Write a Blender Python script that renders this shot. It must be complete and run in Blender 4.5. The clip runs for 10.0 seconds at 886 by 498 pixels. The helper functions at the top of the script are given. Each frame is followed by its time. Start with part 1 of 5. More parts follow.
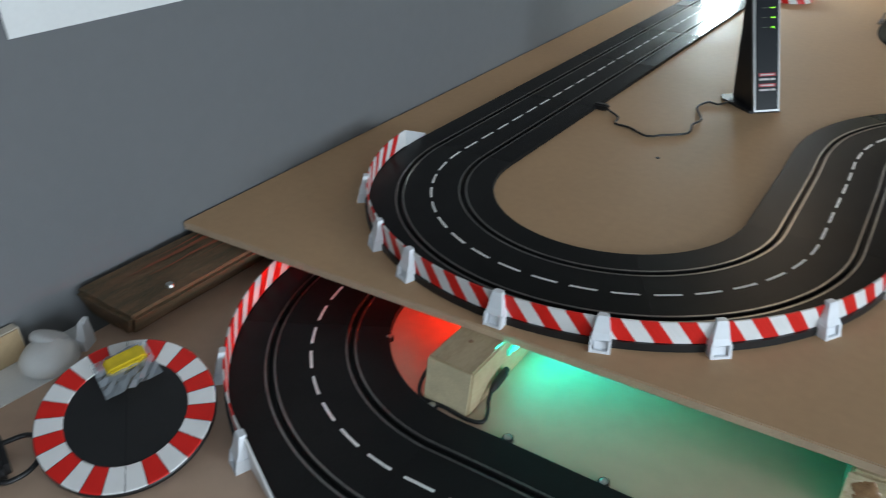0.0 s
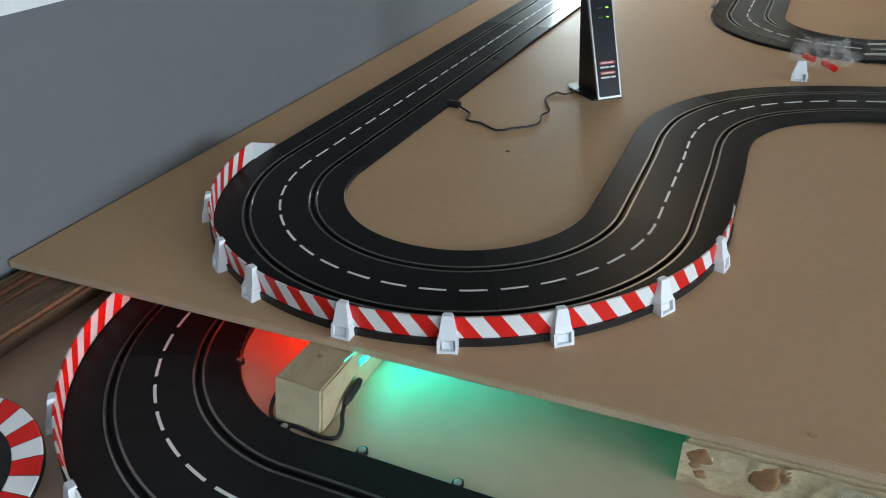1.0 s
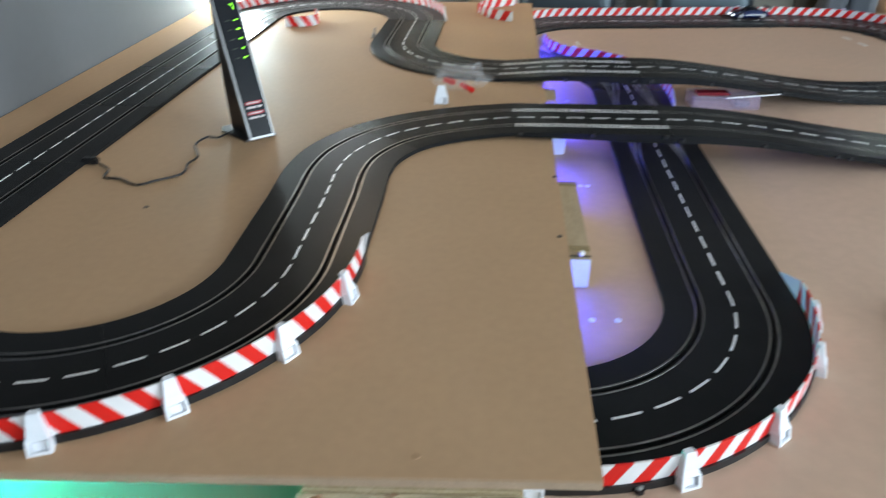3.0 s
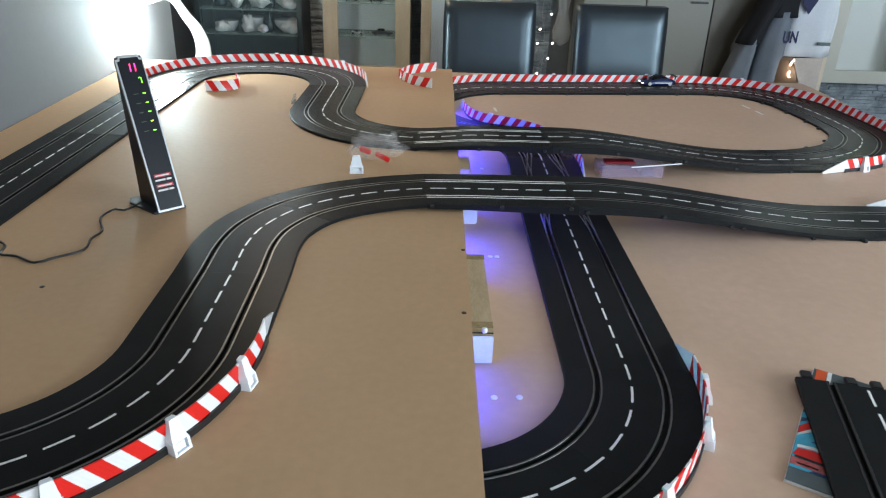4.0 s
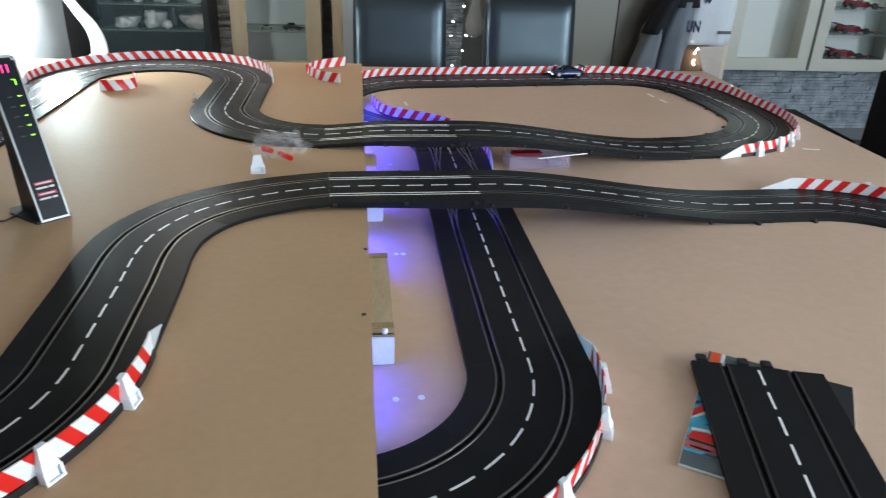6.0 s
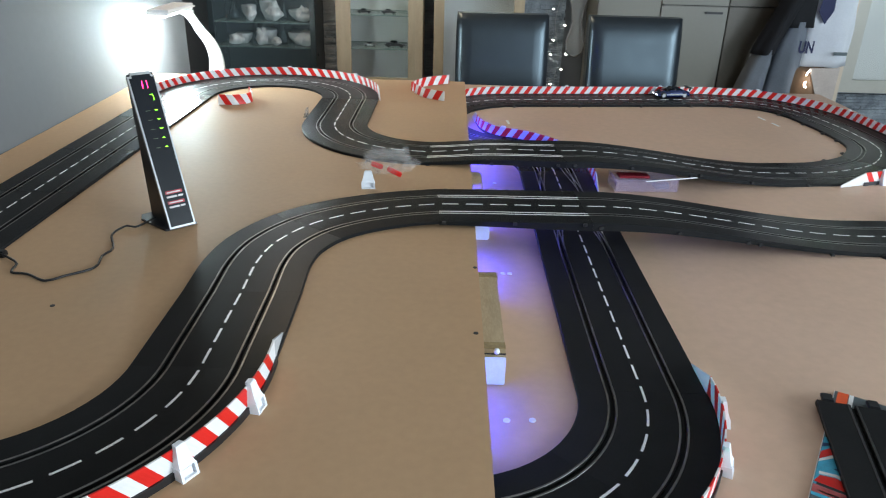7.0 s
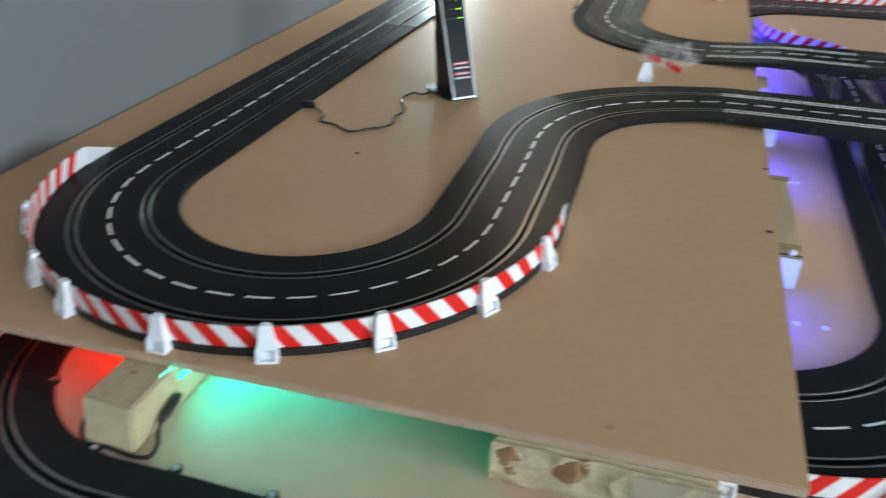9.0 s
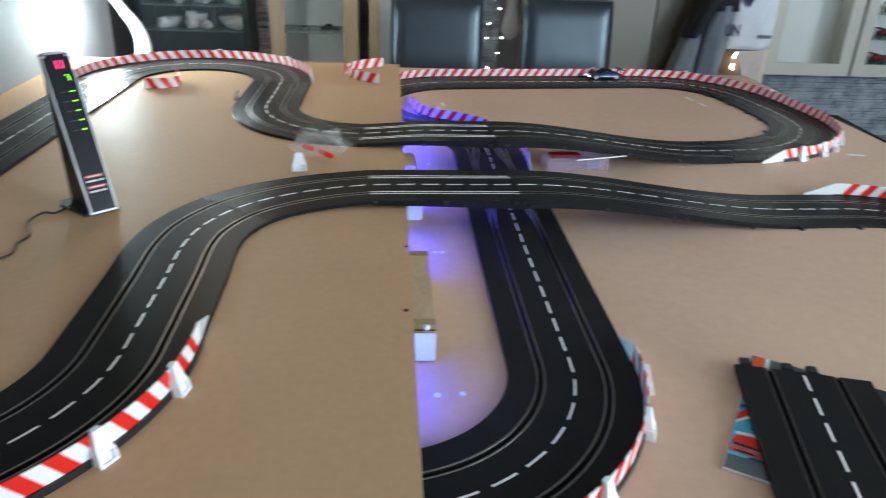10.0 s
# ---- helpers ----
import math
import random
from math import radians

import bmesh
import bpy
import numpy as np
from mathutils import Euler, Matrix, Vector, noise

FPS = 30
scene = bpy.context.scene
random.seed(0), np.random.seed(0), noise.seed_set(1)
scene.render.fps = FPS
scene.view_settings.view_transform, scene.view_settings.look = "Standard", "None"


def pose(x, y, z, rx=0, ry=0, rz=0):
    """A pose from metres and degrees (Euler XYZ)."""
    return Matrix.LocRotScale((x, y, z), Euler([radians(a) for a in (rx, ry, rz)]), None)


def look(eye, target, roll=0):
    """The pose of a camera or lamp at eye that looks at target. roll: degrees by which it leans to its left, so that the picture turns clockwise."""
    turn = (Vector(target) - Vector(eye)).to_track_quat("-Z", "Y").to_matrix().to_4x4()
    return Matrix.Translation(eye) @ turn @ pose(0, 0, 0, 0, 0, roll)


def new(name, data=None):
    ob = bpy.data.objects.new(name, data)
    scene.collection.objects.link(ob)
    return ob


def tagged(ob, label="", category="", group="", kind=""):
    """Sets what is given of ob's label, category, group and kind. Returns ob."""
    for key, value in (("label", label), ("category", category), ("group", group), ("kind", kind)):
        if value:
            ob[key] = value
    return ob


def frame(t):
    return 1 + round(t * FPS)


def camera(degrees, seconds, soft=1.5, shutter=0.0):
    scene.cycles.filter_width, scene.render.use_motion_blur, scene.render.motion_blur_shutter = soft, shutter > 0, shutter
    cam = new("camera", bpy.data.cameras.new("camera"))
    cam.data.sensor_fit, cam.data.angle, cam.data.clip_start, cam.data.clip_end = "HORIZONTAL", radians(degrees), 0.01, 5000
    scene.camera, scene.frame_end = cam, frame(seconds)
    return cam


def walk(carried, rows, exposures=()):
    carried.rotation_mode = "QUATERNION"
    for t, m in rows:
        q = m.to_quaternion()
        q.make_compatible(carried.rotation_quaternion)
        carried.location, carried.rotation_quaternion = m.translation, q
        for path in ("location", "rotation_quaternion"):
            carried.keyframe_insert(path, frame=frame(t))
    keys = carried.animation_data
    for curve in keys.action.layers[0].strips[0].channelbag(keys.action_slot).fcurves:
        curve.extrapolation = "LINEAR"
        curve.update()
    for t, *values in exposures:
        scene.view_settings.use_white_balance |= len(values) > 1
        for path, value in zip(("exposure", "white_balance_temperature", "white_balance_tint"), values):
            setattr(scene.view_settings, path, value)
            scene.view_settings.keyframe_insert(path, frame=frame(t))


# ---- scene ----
SHUT = 0.42
EXPO = [(0.0, -0.62), (0.5, -1.08), (1.0, -0.50), (1.5, -0.20), (2.0, -0.14), (2.5, 0.00), (3.5, -0.11), (10.0, -0.12)]
WINDOW_W, EAST_W, WARM_FILL_W, DESK_W = 95, 280, 15, 26.0
GREEN_W, RED_W, VIOLET_W = 0.66, 0.36, 0.52
cam = camera(62.84, 10.0, soft=1.05, shutter=SHUT)
PATH = [
    (0.0, (-0.3205, -0.6238, 0.5086), (-1.0706, 0.4292, -0.2520), -0.82),
    (0.3, (-0.2932, -0.6043, 0.5095), (-1.0350, 0.5662, -0.2903), -1.77),
    (0.5, (-0.2889, -0.5950, 0.5105), (-0.9231, 0.5337, -0.2469), -1.22),
    (0.7, (-0.2733, -0.5878, 0.5086), (-0.9260, 0.6341, -0.2920), -2.01),
    (1.0, (-0.2696, -0.5758, 0.5083), (-0.8420, 0.5811, -0.2560), -1.64),
    (1.3, (-0.2585, -0.5739, 0.5053), (-0.8673, 0.6746, -0.2888), -2.06),
    (1.5, (-0.2604, -0.5729, 0.5132), (-0.8161, 0.5982, -0.2416), -2.12),
    (2.0, (-0.2409, -0.5579, 0.5031), (-0.7191, 0.6279, -0.2813), -1.89),
    (2.3, (-0.1967, -0.5387, 0.4914), (-0.6117, 0.7520, -0.3582), -1.87),
    (2.5, (-0.1805, -0.5247, 0.4934), (-0.4707, 0.7003, -0.3221), -0.71),
    (2.7, (-0.1469, -0.5107, 0.5007), (-0.3590, 0.8395, -0.3312), -0.20),
    (2.8, (-0.1336, -0.5082, 0.5071), (-0.3161, 0.8590, -0.3038), 0.03),
    (3.0, (-0.1136, -0.5030, 0.5222), (-0.2157, 0.8067, -0.2017), 0.15),
    (3.2, (-0.0978, -0.4948, 0.5264), (-0.1331, 0.8382, -0.1606), 1.12),
    (4.3, (-0.0534, -0.4911, 0.5800), (0.0118, 0.8686, -0.0500), 2.63),
    (4.5, (-0.0400, -0.4829, 0.5828), (0.0788, 0.8720, -0.0497), 3.35),
    (4.7, (-0.0236, -0.4869, 0.5923), (0.1522, 0.9515, -0.0861), 3.53),
    (5.0, (-0.0007, -0.4739, 0.5780), (0.2362, 0.8727, -0.0390), 3.75),
    (5.2, (0.0057, -0.4704, 0.5766), (0.2767, 0.8643, -0.0519), 3.80),
    (6.3, (-0.0279, -0.4747, 0.5699), (0.0776, 0.8771, -0.0718), 1.96),
    (6.5, (-0.0377, -0.4744, 0.5738), (0.0256, 0.8823, -0.0630), 1.90),
    (6.8, (-0.0585, -0.4797, 0.5895), (-0.0443, 0.9702, -0.0868), 1.13),
    (7.0, (-0.0646, -0.4728, 0.5780), (-0.0661, 0.8948, -0.0381), 1.60),
    (7.5, (-0.0759, -0.4815, 0.5807), (-0.1149, 0.8874, -0.0314), 1.45),
    (7.8, (-0.0931, -0.4930, 0.5922), (-0.1987, 0.9570, -0.0759), 1.17),
    (8.0, (-0.1049, -0.4916, 0.5746), (-0.2558, 0.8620, -0.0539), 1.31),
    (8.2, (-0.1202, -0.4983, 0.5693), (-0.3596, 0.9294, -0.1122), 0.67),
    (8.3, (-0.1333, -0.5006, 0.5645), (-0.4100, 0.9160, -0.1260), 0.68),
    (8.5, (-0.1537, -0.5109, 0.5525), (-0.5142, 0.7684, -0.1426), -0.43),
    (8.6, (-0.1670, -0.5213, 0.5436), (-0.6125, 0.8088, -0.2260), -0.40),
    (8.7, (-0.1833, -0.5304, 0.5339), (-0.6731, 0.7656, -0.2664), -0.31),
    (8.8, (-0.1871, -0.5351, 0.5278), (-0.6910, 0.7343, -0.3057), 0.07),
    (9.0, (-0.1813, -0.5319, 0.5181), (-0.5750, 0.6908, -0.2564), 1.16),
    (9.1, (-0.1632, -0.5180, 0.5172), (-0.5207, 0.8172, -0.2887), 1.72),
    (9.2, (-0.1423, -0.5074, 0.5271), (-0.4018, 0.8679, -0.2484), 2.21),
    (9.3, (-0.1236, -0.5003, 0.5391), (-0.3289, 0.8971, -0.2126), 2.19),
    (9.4, (-0.1125, -0.4941, 0.5512), (-0.2513, 0.9216, -0.1813), 2.53),
    (9.5, (-0.0948, -0.4886, 0.5513), (-0.1922, 0.8538, -0.1109), 1.73),
    (9.7, (-0.0715, -0.4868, 0.5668), (-0.0893, 0.9553, -0.1260), 2.09),
    (10.0, (-0.0379, -0.4800, 0.5647), (0.0738, 0.8736, -0.0718), 2.29),
]
walk(cam, [(t, look(eye, target, roll)) for t, eye, target, roll in PATH], EXPO)
# ---- world and large lights ----
world = bpy.data.worlds.new("room_air")
world.use_nodes = True
world.node_tree.nodes["Background"].inputs[0].default_value = (0.55, 0.62, 0.75, 1)
world.node_tree.nodes["Background"].inputs[1].default_value = 0.25
scene.world = world


def area_lamp(name, m, sx, sy, watts, rgb):
    d = bpy.data.lights.new(name, "AREA")
    d.shape, d.size, d.size_y, d.energy, d.color = "RECTANGLE", sx, sy, watts, rgb
    ob = new(name, d)
    ob.matrix_world = m
    return ob


def bulb(name, at, watts, rgb, radius=0.01):
    d = bpy.data.lights.new(name, "POINT")
    d.energy, d.color, d.shadow_soft_size = watts, rgb, radius
    ob = new(name, d)
    ob.location = at
    return ob


H = 0.067            # the raised board's top lies this far above the table board
FLOOR = -0.83
# daylight in the window behind the camera
area_lamp("window_daylight", look((2.65, -3.16, 0.75), (0.6, 0.6, 0.0)), 2.0, 1.5, WINDOW_W, (0.73, 0.88, 1.0))
area_lamp("east_window_daylight", look((4.55, -0.90, 0.75), (0.8, -0.3, -0.1)), 2.2, 1.3, EAST_W, (0.75, 0.89, 1.0))
# unseen warm fill before the far cabinets, added to brighten the far table
area_lamp("ceiling_lamp_light", look((-0.80, 3.10, 1.62), (-0.80, 3.101, 0)), 0.34, 0.34, WARM_FILL_W, (1.0, 0.76, 0.52))
# desk lamp at the far end of the board
bulb("desk_lamp_light", (-1.120, 2.385, 0.165), DESK_W, (0.76, 0.96, 1.0), 0.055)
# coloured light strips under the raised board
area_lamp("green_led_light", look((-0.640, 0.045, -0.018), (-0.47, 0.015, -0.056)), 0.20, 0.016, GREEN_W * 0.60, (0.0, 1.0, 0.86))
area_lamp("green_led_light", look((-0.640, 0.230, -0.020), (-0.50, 0.20, -0.060)), 0.26, 0.012, GREEN_W * 4.0, (0.0, 1.0, 0.86))
bulb("green_led_light", (-0.632, -0.004, -0.030), GREEN_W * 0.045, (0.0, 1.0, 0.86), 0.003)
bulb("red_led_light", (-0.735, 0.050, -0.034), RED_W, (1.0, 0.05, 0.02), 0.012)
area_lamp("red_led_light", look((-0.716, 0.16, -0.021), (-1.10, 0.02, -0.036)), 0.30, 0.010, RED_W * 8.0, (1.0, 0.05, 0.02))
for y0, y1, k in ((0.30, 0.44, 0.42), (0.76, 0.93, 1.1), (1.085, 1.22, 1.3), (1.35, 1.70, 2.6), (1.75, 2.0, 2.0)):
    area_lamp("violet_led_light", look((-0.006, (y0 + y1) / 2, -0.024), (0.06, (y0 + y1) / 2, -0.062)), y1 - y0, 0.008, VIOLET_W * k, (0.042, 0.048, 1.0))


# ---- materials ----
def material(name, rgb, rough=0.5, metal=0.0, vary=0.0, scale=8.0, bump=0.0, bscale=200.0, stretch=(1, 1, 1), spec=0.5, dark=None, coat=0.0, island=0.0):
    m = bpy.data.materials.new(name)
    m.use_nodes = True
    nt = m.node_tree
    b = nt.nodes["Principled BSDF"]
    b.inputs["Roughness"].default_value, b.inputs["Metallic"].default_value = rough, metal
    b.inputs["Specular IOR Level"].default_value = spec
    b.inputs["Coat Weight"].default_value = coat
    b.inputs["Base Color"].default_value = (*rgb, 1)
    tc = nt.nodes.new("ShaderNodeTexCoord")
    mp = nt.nodes.new("ShaderNodeMapping")
    mp.inputs["Scale"].default_value = stretch
    nt.links.new(tc.outputs["Object"], mp.inputs["Vector"])
    if vary > 0:
        low = dark or tuple(c * (1 - vary) for c in rgb)
        n1, n2 = nt.nodes.new("ShaderNodeTexNoise"), nt.nodes.new("ShaderNodeTexNoise")
        n1.inputs["Scale"].default_value, n1.inputs["Detail"].default_value = scale, 6
        n2.inputs["Scale"].default_value, n2.inputs["Detail"].default_value = scale * 14, 4
        for n in (n1, n2):
            nt.links.new(mp.outputs[0], n.inputs["Vector"])
        add = nt.nodes.new("ShaderNodeMix")
        add.inputs[0].default_value = 0.45
        nt.links.new(n1.outputs["Fac"], add.inputs[2])
        nt.links.new(n2.outputs["Fac"], add.inputs[3])
        ramp = nt.nodes.new("ShaderNodeValToRGB")
        ramp.color_ramp.elements[0].position, ramp.color_ramp.elements[1].position = 0.36, 0.64
        ramp.color_ramp.elements[0].color, ramp.color_ramp.elements[1].color = (*low, 1), (*rgb, 1)
        nt.links.new(add.outputs[0], ramp.inputs[0])
        nt.links.new(ramp.outputs[0], b.inputs["Base Color"])
        rr = nt.nodes.new("ShaderNodeMapRange")
        rr.inputs[3].default_value, rr.inputs[4].default_value = max(rough - 0.08, 0.02), min(rough + 0.08, 1)
        nt.links.new(n1.outputs["Fac"], rr.inputs[0])
        nt.links.new(rr.outputs[0], b.inputs["Roughness"])
    if island > 0:
        info, tint = nt.nodes.new("ShaderNodeObjectInfo"), nt.nodes.new("ShaderNodeMapRange")
        tint.inputs[3].default_value, tint.inputs[4].default_value = 1 - island, 1 + island
        nt.links.new(info.outputs["Random"], tint.inputs[0])
        mul = nt.nodes.new("ShaderNodeMix")
        mul.data_type, mul.blend_type = "RGBA", "MULTIPLY"
        mul.inputs[0].default_value = 1.0
        nt.links.new(ramp.outputs[0], mul.inputs[6])
        nt.links.new(tint.outputs[0], mul.inputs[7])
        nt.links.new(mul.outputs[2], b.inputs["Base Color"])
        shine = nt.nodes.new("ShaderNodeMapRange")
        shine.inputs[3].default_value, shine.inputs[4].default_value = rough - 0.05, rough + 0.08
        nt.links.new(info.outputs["Random"], shine.inputs[0])
        nt.links.new(shine.outputs[0], b.inputs["Roughness"])
    if bump > 0:
        n3, bp = nt.nodes.new("ShaderNodeTexNoise"), nt.nodes.new("ShaderNodeBump")
        n3.inputs["Scale"].default_value, n3.inputs["Detail"].default_value = bscale, 5
        nt.links.new(mp.outputs[0], n3.inputs["Vector"])
        bp.inputs["Strength"].default_value, bp.inputs["Distance"].default_value = bump, 0.002
        nt.links.new(n3.outputs["Fac"], bp.inputs["Height"])
        nt.links.new(bp.outputs[0], b.inputs["Normal"])
    return m


def glowing(name, rgb, strength):
    m = bpy.data.materials.new(name)
    m.use_nodes = True
    b = m.node_tree.nodes["Principled BSDF"]
    b.inputs["Base Color"].default_value = (*rgb, 1)
    b.inputs["Emission Color"].default_value = (*rgb, 1)
    b.inputs["Emission Strength"].default_value = strength
    return m


def thin_film(name, rgb, clear):
    """Thin clear plastic: part see-through, part glossy."""
    m = bpy.data.materials.new(name)
    m.use_nodes = True
    nt = m.node_tree
    b = nt.nodes["Principled BSDF"]
    b.inputs["Base Color"].default_value, b.inputs["Roughness"].default_value = (*rgb, 1), 0.15
    tr, mx = nt.nodes.new("ShaderNodeBsdfTransparent"), nt.nodes.new("ShaderNodeMixShader")
    mx.inputs[0].default_value = 1 - clear
    nt.links.new(tr.outputs[0], mx.inputs[1])
    nt.links.new(b.outputs[0], mx.inputs[2])
    nt.links.new(mx.outputs[0], nt.nodes["Material Output"].inputs["Surface"])
    return m


MDF = material("mdf_board", (0.512, 0.329, 0.189), 0.58, 0, 0.09, 5.0, 0.05, 600, spec=0.22)
MDF_LOW = material("mdf_table_board", (0.612, 0.424, 0.308), 0.46, 0, 0.12, 3.0, 0.05, 600, spec=0.4)
MDF_EDGE = material("mdf_edge", (0.52, 0.37, 0.25), 0.8, 0, 0.2, 30, 0.3, 900)
ROAD = material("track_plastic", (0.0192, 0.0194, 0.0198), 0.29, 0, 0.18, 22, 0.05, 1500, spec=0.04, island=0.15)
SLOT = material("slot_dark", (0.004, 0.004, 0.004), 0.8)
RAIL = material("rail_metal", (0.26, 0.25, 0.24), 0.32, 1.0, 0.4, 60)
# crossing rails, colour lightened to carry their silver glints
RAIL_GLINT = material("crossing_rail_metal", (0.34, 0.33, 0.33), 0.34, 1.0, 0.6, 60)
# bright reflection on the upper bridge rails, put into a near-white colour
RAIL_SHEEN = material("rail_metal_painted_sheen", (0.97, 0.96, 0.94), 0.5, 0.45, 0.06, 60)
PAINT = material("white_lane_paint", (0.95, 0.95, 0.94), 0.45, 0, 0.10, 120)
F_WHITE = material("fence_white_plastic", (0.765, 0.755, 0.75), 0.42, 0, 0.06, 60, spec=0.4)
F_RED = material("fence_red_print", (0.69, 0.016, 0.011), 0.40, 0, 0.10, 60, spec=0.4)
BLACK = material("black_plastic", (0.012, 0.012, 0.013), 0.42, 0, 0.3, 60)
WRAPWOOD = material("wrapped_pale_wood", (0.62, 0.53, 0.36), 0.26, 0, 0.35, 16, 0.25, 20, (1, 1, 2), dark=(0.48, 0.38, 0.22), coat=0.6)
FOOT = material("foot_white_plastic", (0.82, 0.84, 0.88), 0.35, 0, 0.05, 80, spec=0.5)
WALLPAINT = material("grey_wall_paint", (0.154, 0.159, 0.165), 0.75, 0, 0.06, 3.0, 0.12, 300)
CEIL = material("ceiling_white", (0.75, 0.74, 0.72), 0.9, 0, 0.04, 3)
FLOORM = material("dark_floor", (0.10, 0.085, 0.07), 0.4, 0, 0.25, 3)
PINE = material("pine_wood", (0.50, 0.39, 0.245), 0.6, 0, 0.25, 7, 0.2, 120, (4, 1, 4), dark=(0.38, 0.285, 0.17))
PINE_END = material("pine_end_grain", (0.66, 0.56, 0.36), 0.75, 0, 0.22, 40, 0.3, 250)
# red LED light on the wood block, put into the colour
RED_LIT_WOOD = material("red_lit_wood_paint", (0.40, 0.085, 0.040), 0.7, 0, 0.55, 14, 0.4, 60, (6, 1, 6), dark=(0.16, 0.075, 0.035))
OLDWOOD = material("mossy_old_wood", (0.200, 0.106, 0.056), 0.75, 0, 0.6, 11, 0.5, 60, (5, 1, 5), dark=(0.060, 0.052, 0.026))
LOGWOOD = material("old_wood", (0.22, 0.13, 0.075), 0.7, 0, 0.5, 9, 0.4, 60, (5, 1, 5), dark=(0.055, 0.05, 0.03))
KNOT = material("wood_knot", (0.40, 0.235, 0.12), 0.3, 0, 0.9, 70, 0.3, 160, dark=(0.20, 0.105, 0.05), coat=0.5)
TAN_TAPE = material("brown_tape", (0.42, 0.31, 0.15), 0.16, 0, 0.4, 90, 0.8, 60, coat=0.8)
STEEL = material("screw_steel", (0.62, 0.62, 0.60), 0.28, 1.0)
WHITE = material("white_plastic", (0.78, 0.78, 0.77), 0.4, 0, 0.05, 20)
PAPER = material("white_paper", (0.80, 0.80, 0.79), 0.8, 0, 0.05, 12)
TAPE = material("white_tape", (0.66, 0.66, 0.66), 0.7, 0, 0.12, 30)
SILVER = material("silver_plastic", (0.38, 0.38, 0.38), 0.35, 0.6)
PANEL = material("tower_panel", (0.008, 0.010, 0.013), 0.2, spec=0.25)
LED_R = glowing("led_red", (1.0, 0.03, 0.20), 6)
LED_G = glowing("led_green", (0.25, 1.0, 0.02), 4)
LED_DIM = material("led_unlit", (0.03, 0.05, 0.02), 0.4)
STRIP_G = glowing("green_strip_glow", (0.04, 0.95, 0.72), 5)
STRIP_SOFT = glowing("strip_dim_glow", (0.08, 0.75, 0.55), 0.6)
TUBE = glowing("desk_lamp_tube", (1.0, 0.98, 0.94), 40)
CARDBOARD = material("cardboard", (0.46, 0.33, 0.19), 0.8, 0, 0.15, 20, 0.1, 300)
CLEAR_RAMP = thin_film("clear_ramp_plastic", (0.82, 0.84, 0.86), 0.28)


# ---- building helpers ----
def part(name, bm, mat, parent=None, label="", smooth=False):
    me = bpy.data.meshes.new(name)
    bm.normal_update()
    bm.to_mesh(me)
    bm.free()
    for m in mat if isinstance(mat, (list, tuple)) else (mat,):
        me.materials.append(m)
    if smooth:
        for p in me.polygons:
            p.use_smooth = True
    ob = new(name, me)
    if parent:
        ob.parent = parent
    if label:
        ob["label"] = label
    return ob


def thing(name, at, label, category, group="", kind="", rz=0.0):
    ob = new(name)
    ob.empty_display_size = 0.02
    ob.matrix_world = pose(*at, 0, 0, rz)
    return tagged(ob, label, category, group, kind)


def boxes(*rows, bevel=0.0):
    """Boxes (x0, y0, z0, x1, y1, z1) in one bmesh."""
    bm = bmesh.new()
    for x0, y0, z0, x1, y1, z1 in rows:
        v = [bm.verts.new(p) for p in ((x0, y0, z0), (x1, y0, z0), (x1, y1, z0), (x0, y1, z0), (x0, y0, z1), (x1, y0, z1), (x1, y1, z1), (x0, y1, z1))]
        for q in ((3, 2, 1, 0), (4, 5, 6, 7), (0, 1, 5, 4), (1, 2, 6, 5), (2, 3, 7, 6), (3, 0, 4, 7)):
            bm.faces.new([v[i] for i in q])
    if bevel > 0:
        bmesh.ops.bevel(bm, geom=bm.edges[:], offset=bevel, segments=2, affect="EDGES", clamp_overlap=True)
    return bm


def prism(poly, z0, z1, bevel=0.0):
    """An upright prism over a counter-clockwise outline."""
    bm = bmesh.new()
    lo, hi = [bm.verts.new((x, y, z0)) for x, y in poly], [bm.verts.new((x, y, z1)) for x, y in poly]
    bm.faces.new(lo[::-1]), bm.faces.new(hi)
    n = len(poly)
    for i in range(n):
        bm.faces.new((lo[i], lo[(i + 1) % n], hi[(i + 1) % n], hi[i]))
    if bevel > 0:
        bmesh.ops.bevel(bm, geom=bm.edges[:], offset=bevel, segments=2, affect="EDGES", clamp_overlap=True)
    return bm


def lathe(profile, seg=24, m=None):
    """A body turned about z: (radius, height) from the bottom up."""
    bm = bmesh.new()
    rings = [[bm.verts.new((r * math.cos(2 * math.pi * k / seg), r * math.sin(2 * math.pi * k / seg), z)) for k in range(seg)] for r, z in profile]
    for a, b in zip(rings, rings[1:]):
        for k in range(seg):
            bm.faces.new((a[k], a[(k + 1) % seg], b[(k + 1) % seg], b[k]))
    bm.faces.new(rings[0][::-1]), bm.faces.new(rings[-1])
    if m is not None:
        bm.transform(m)
    return bm


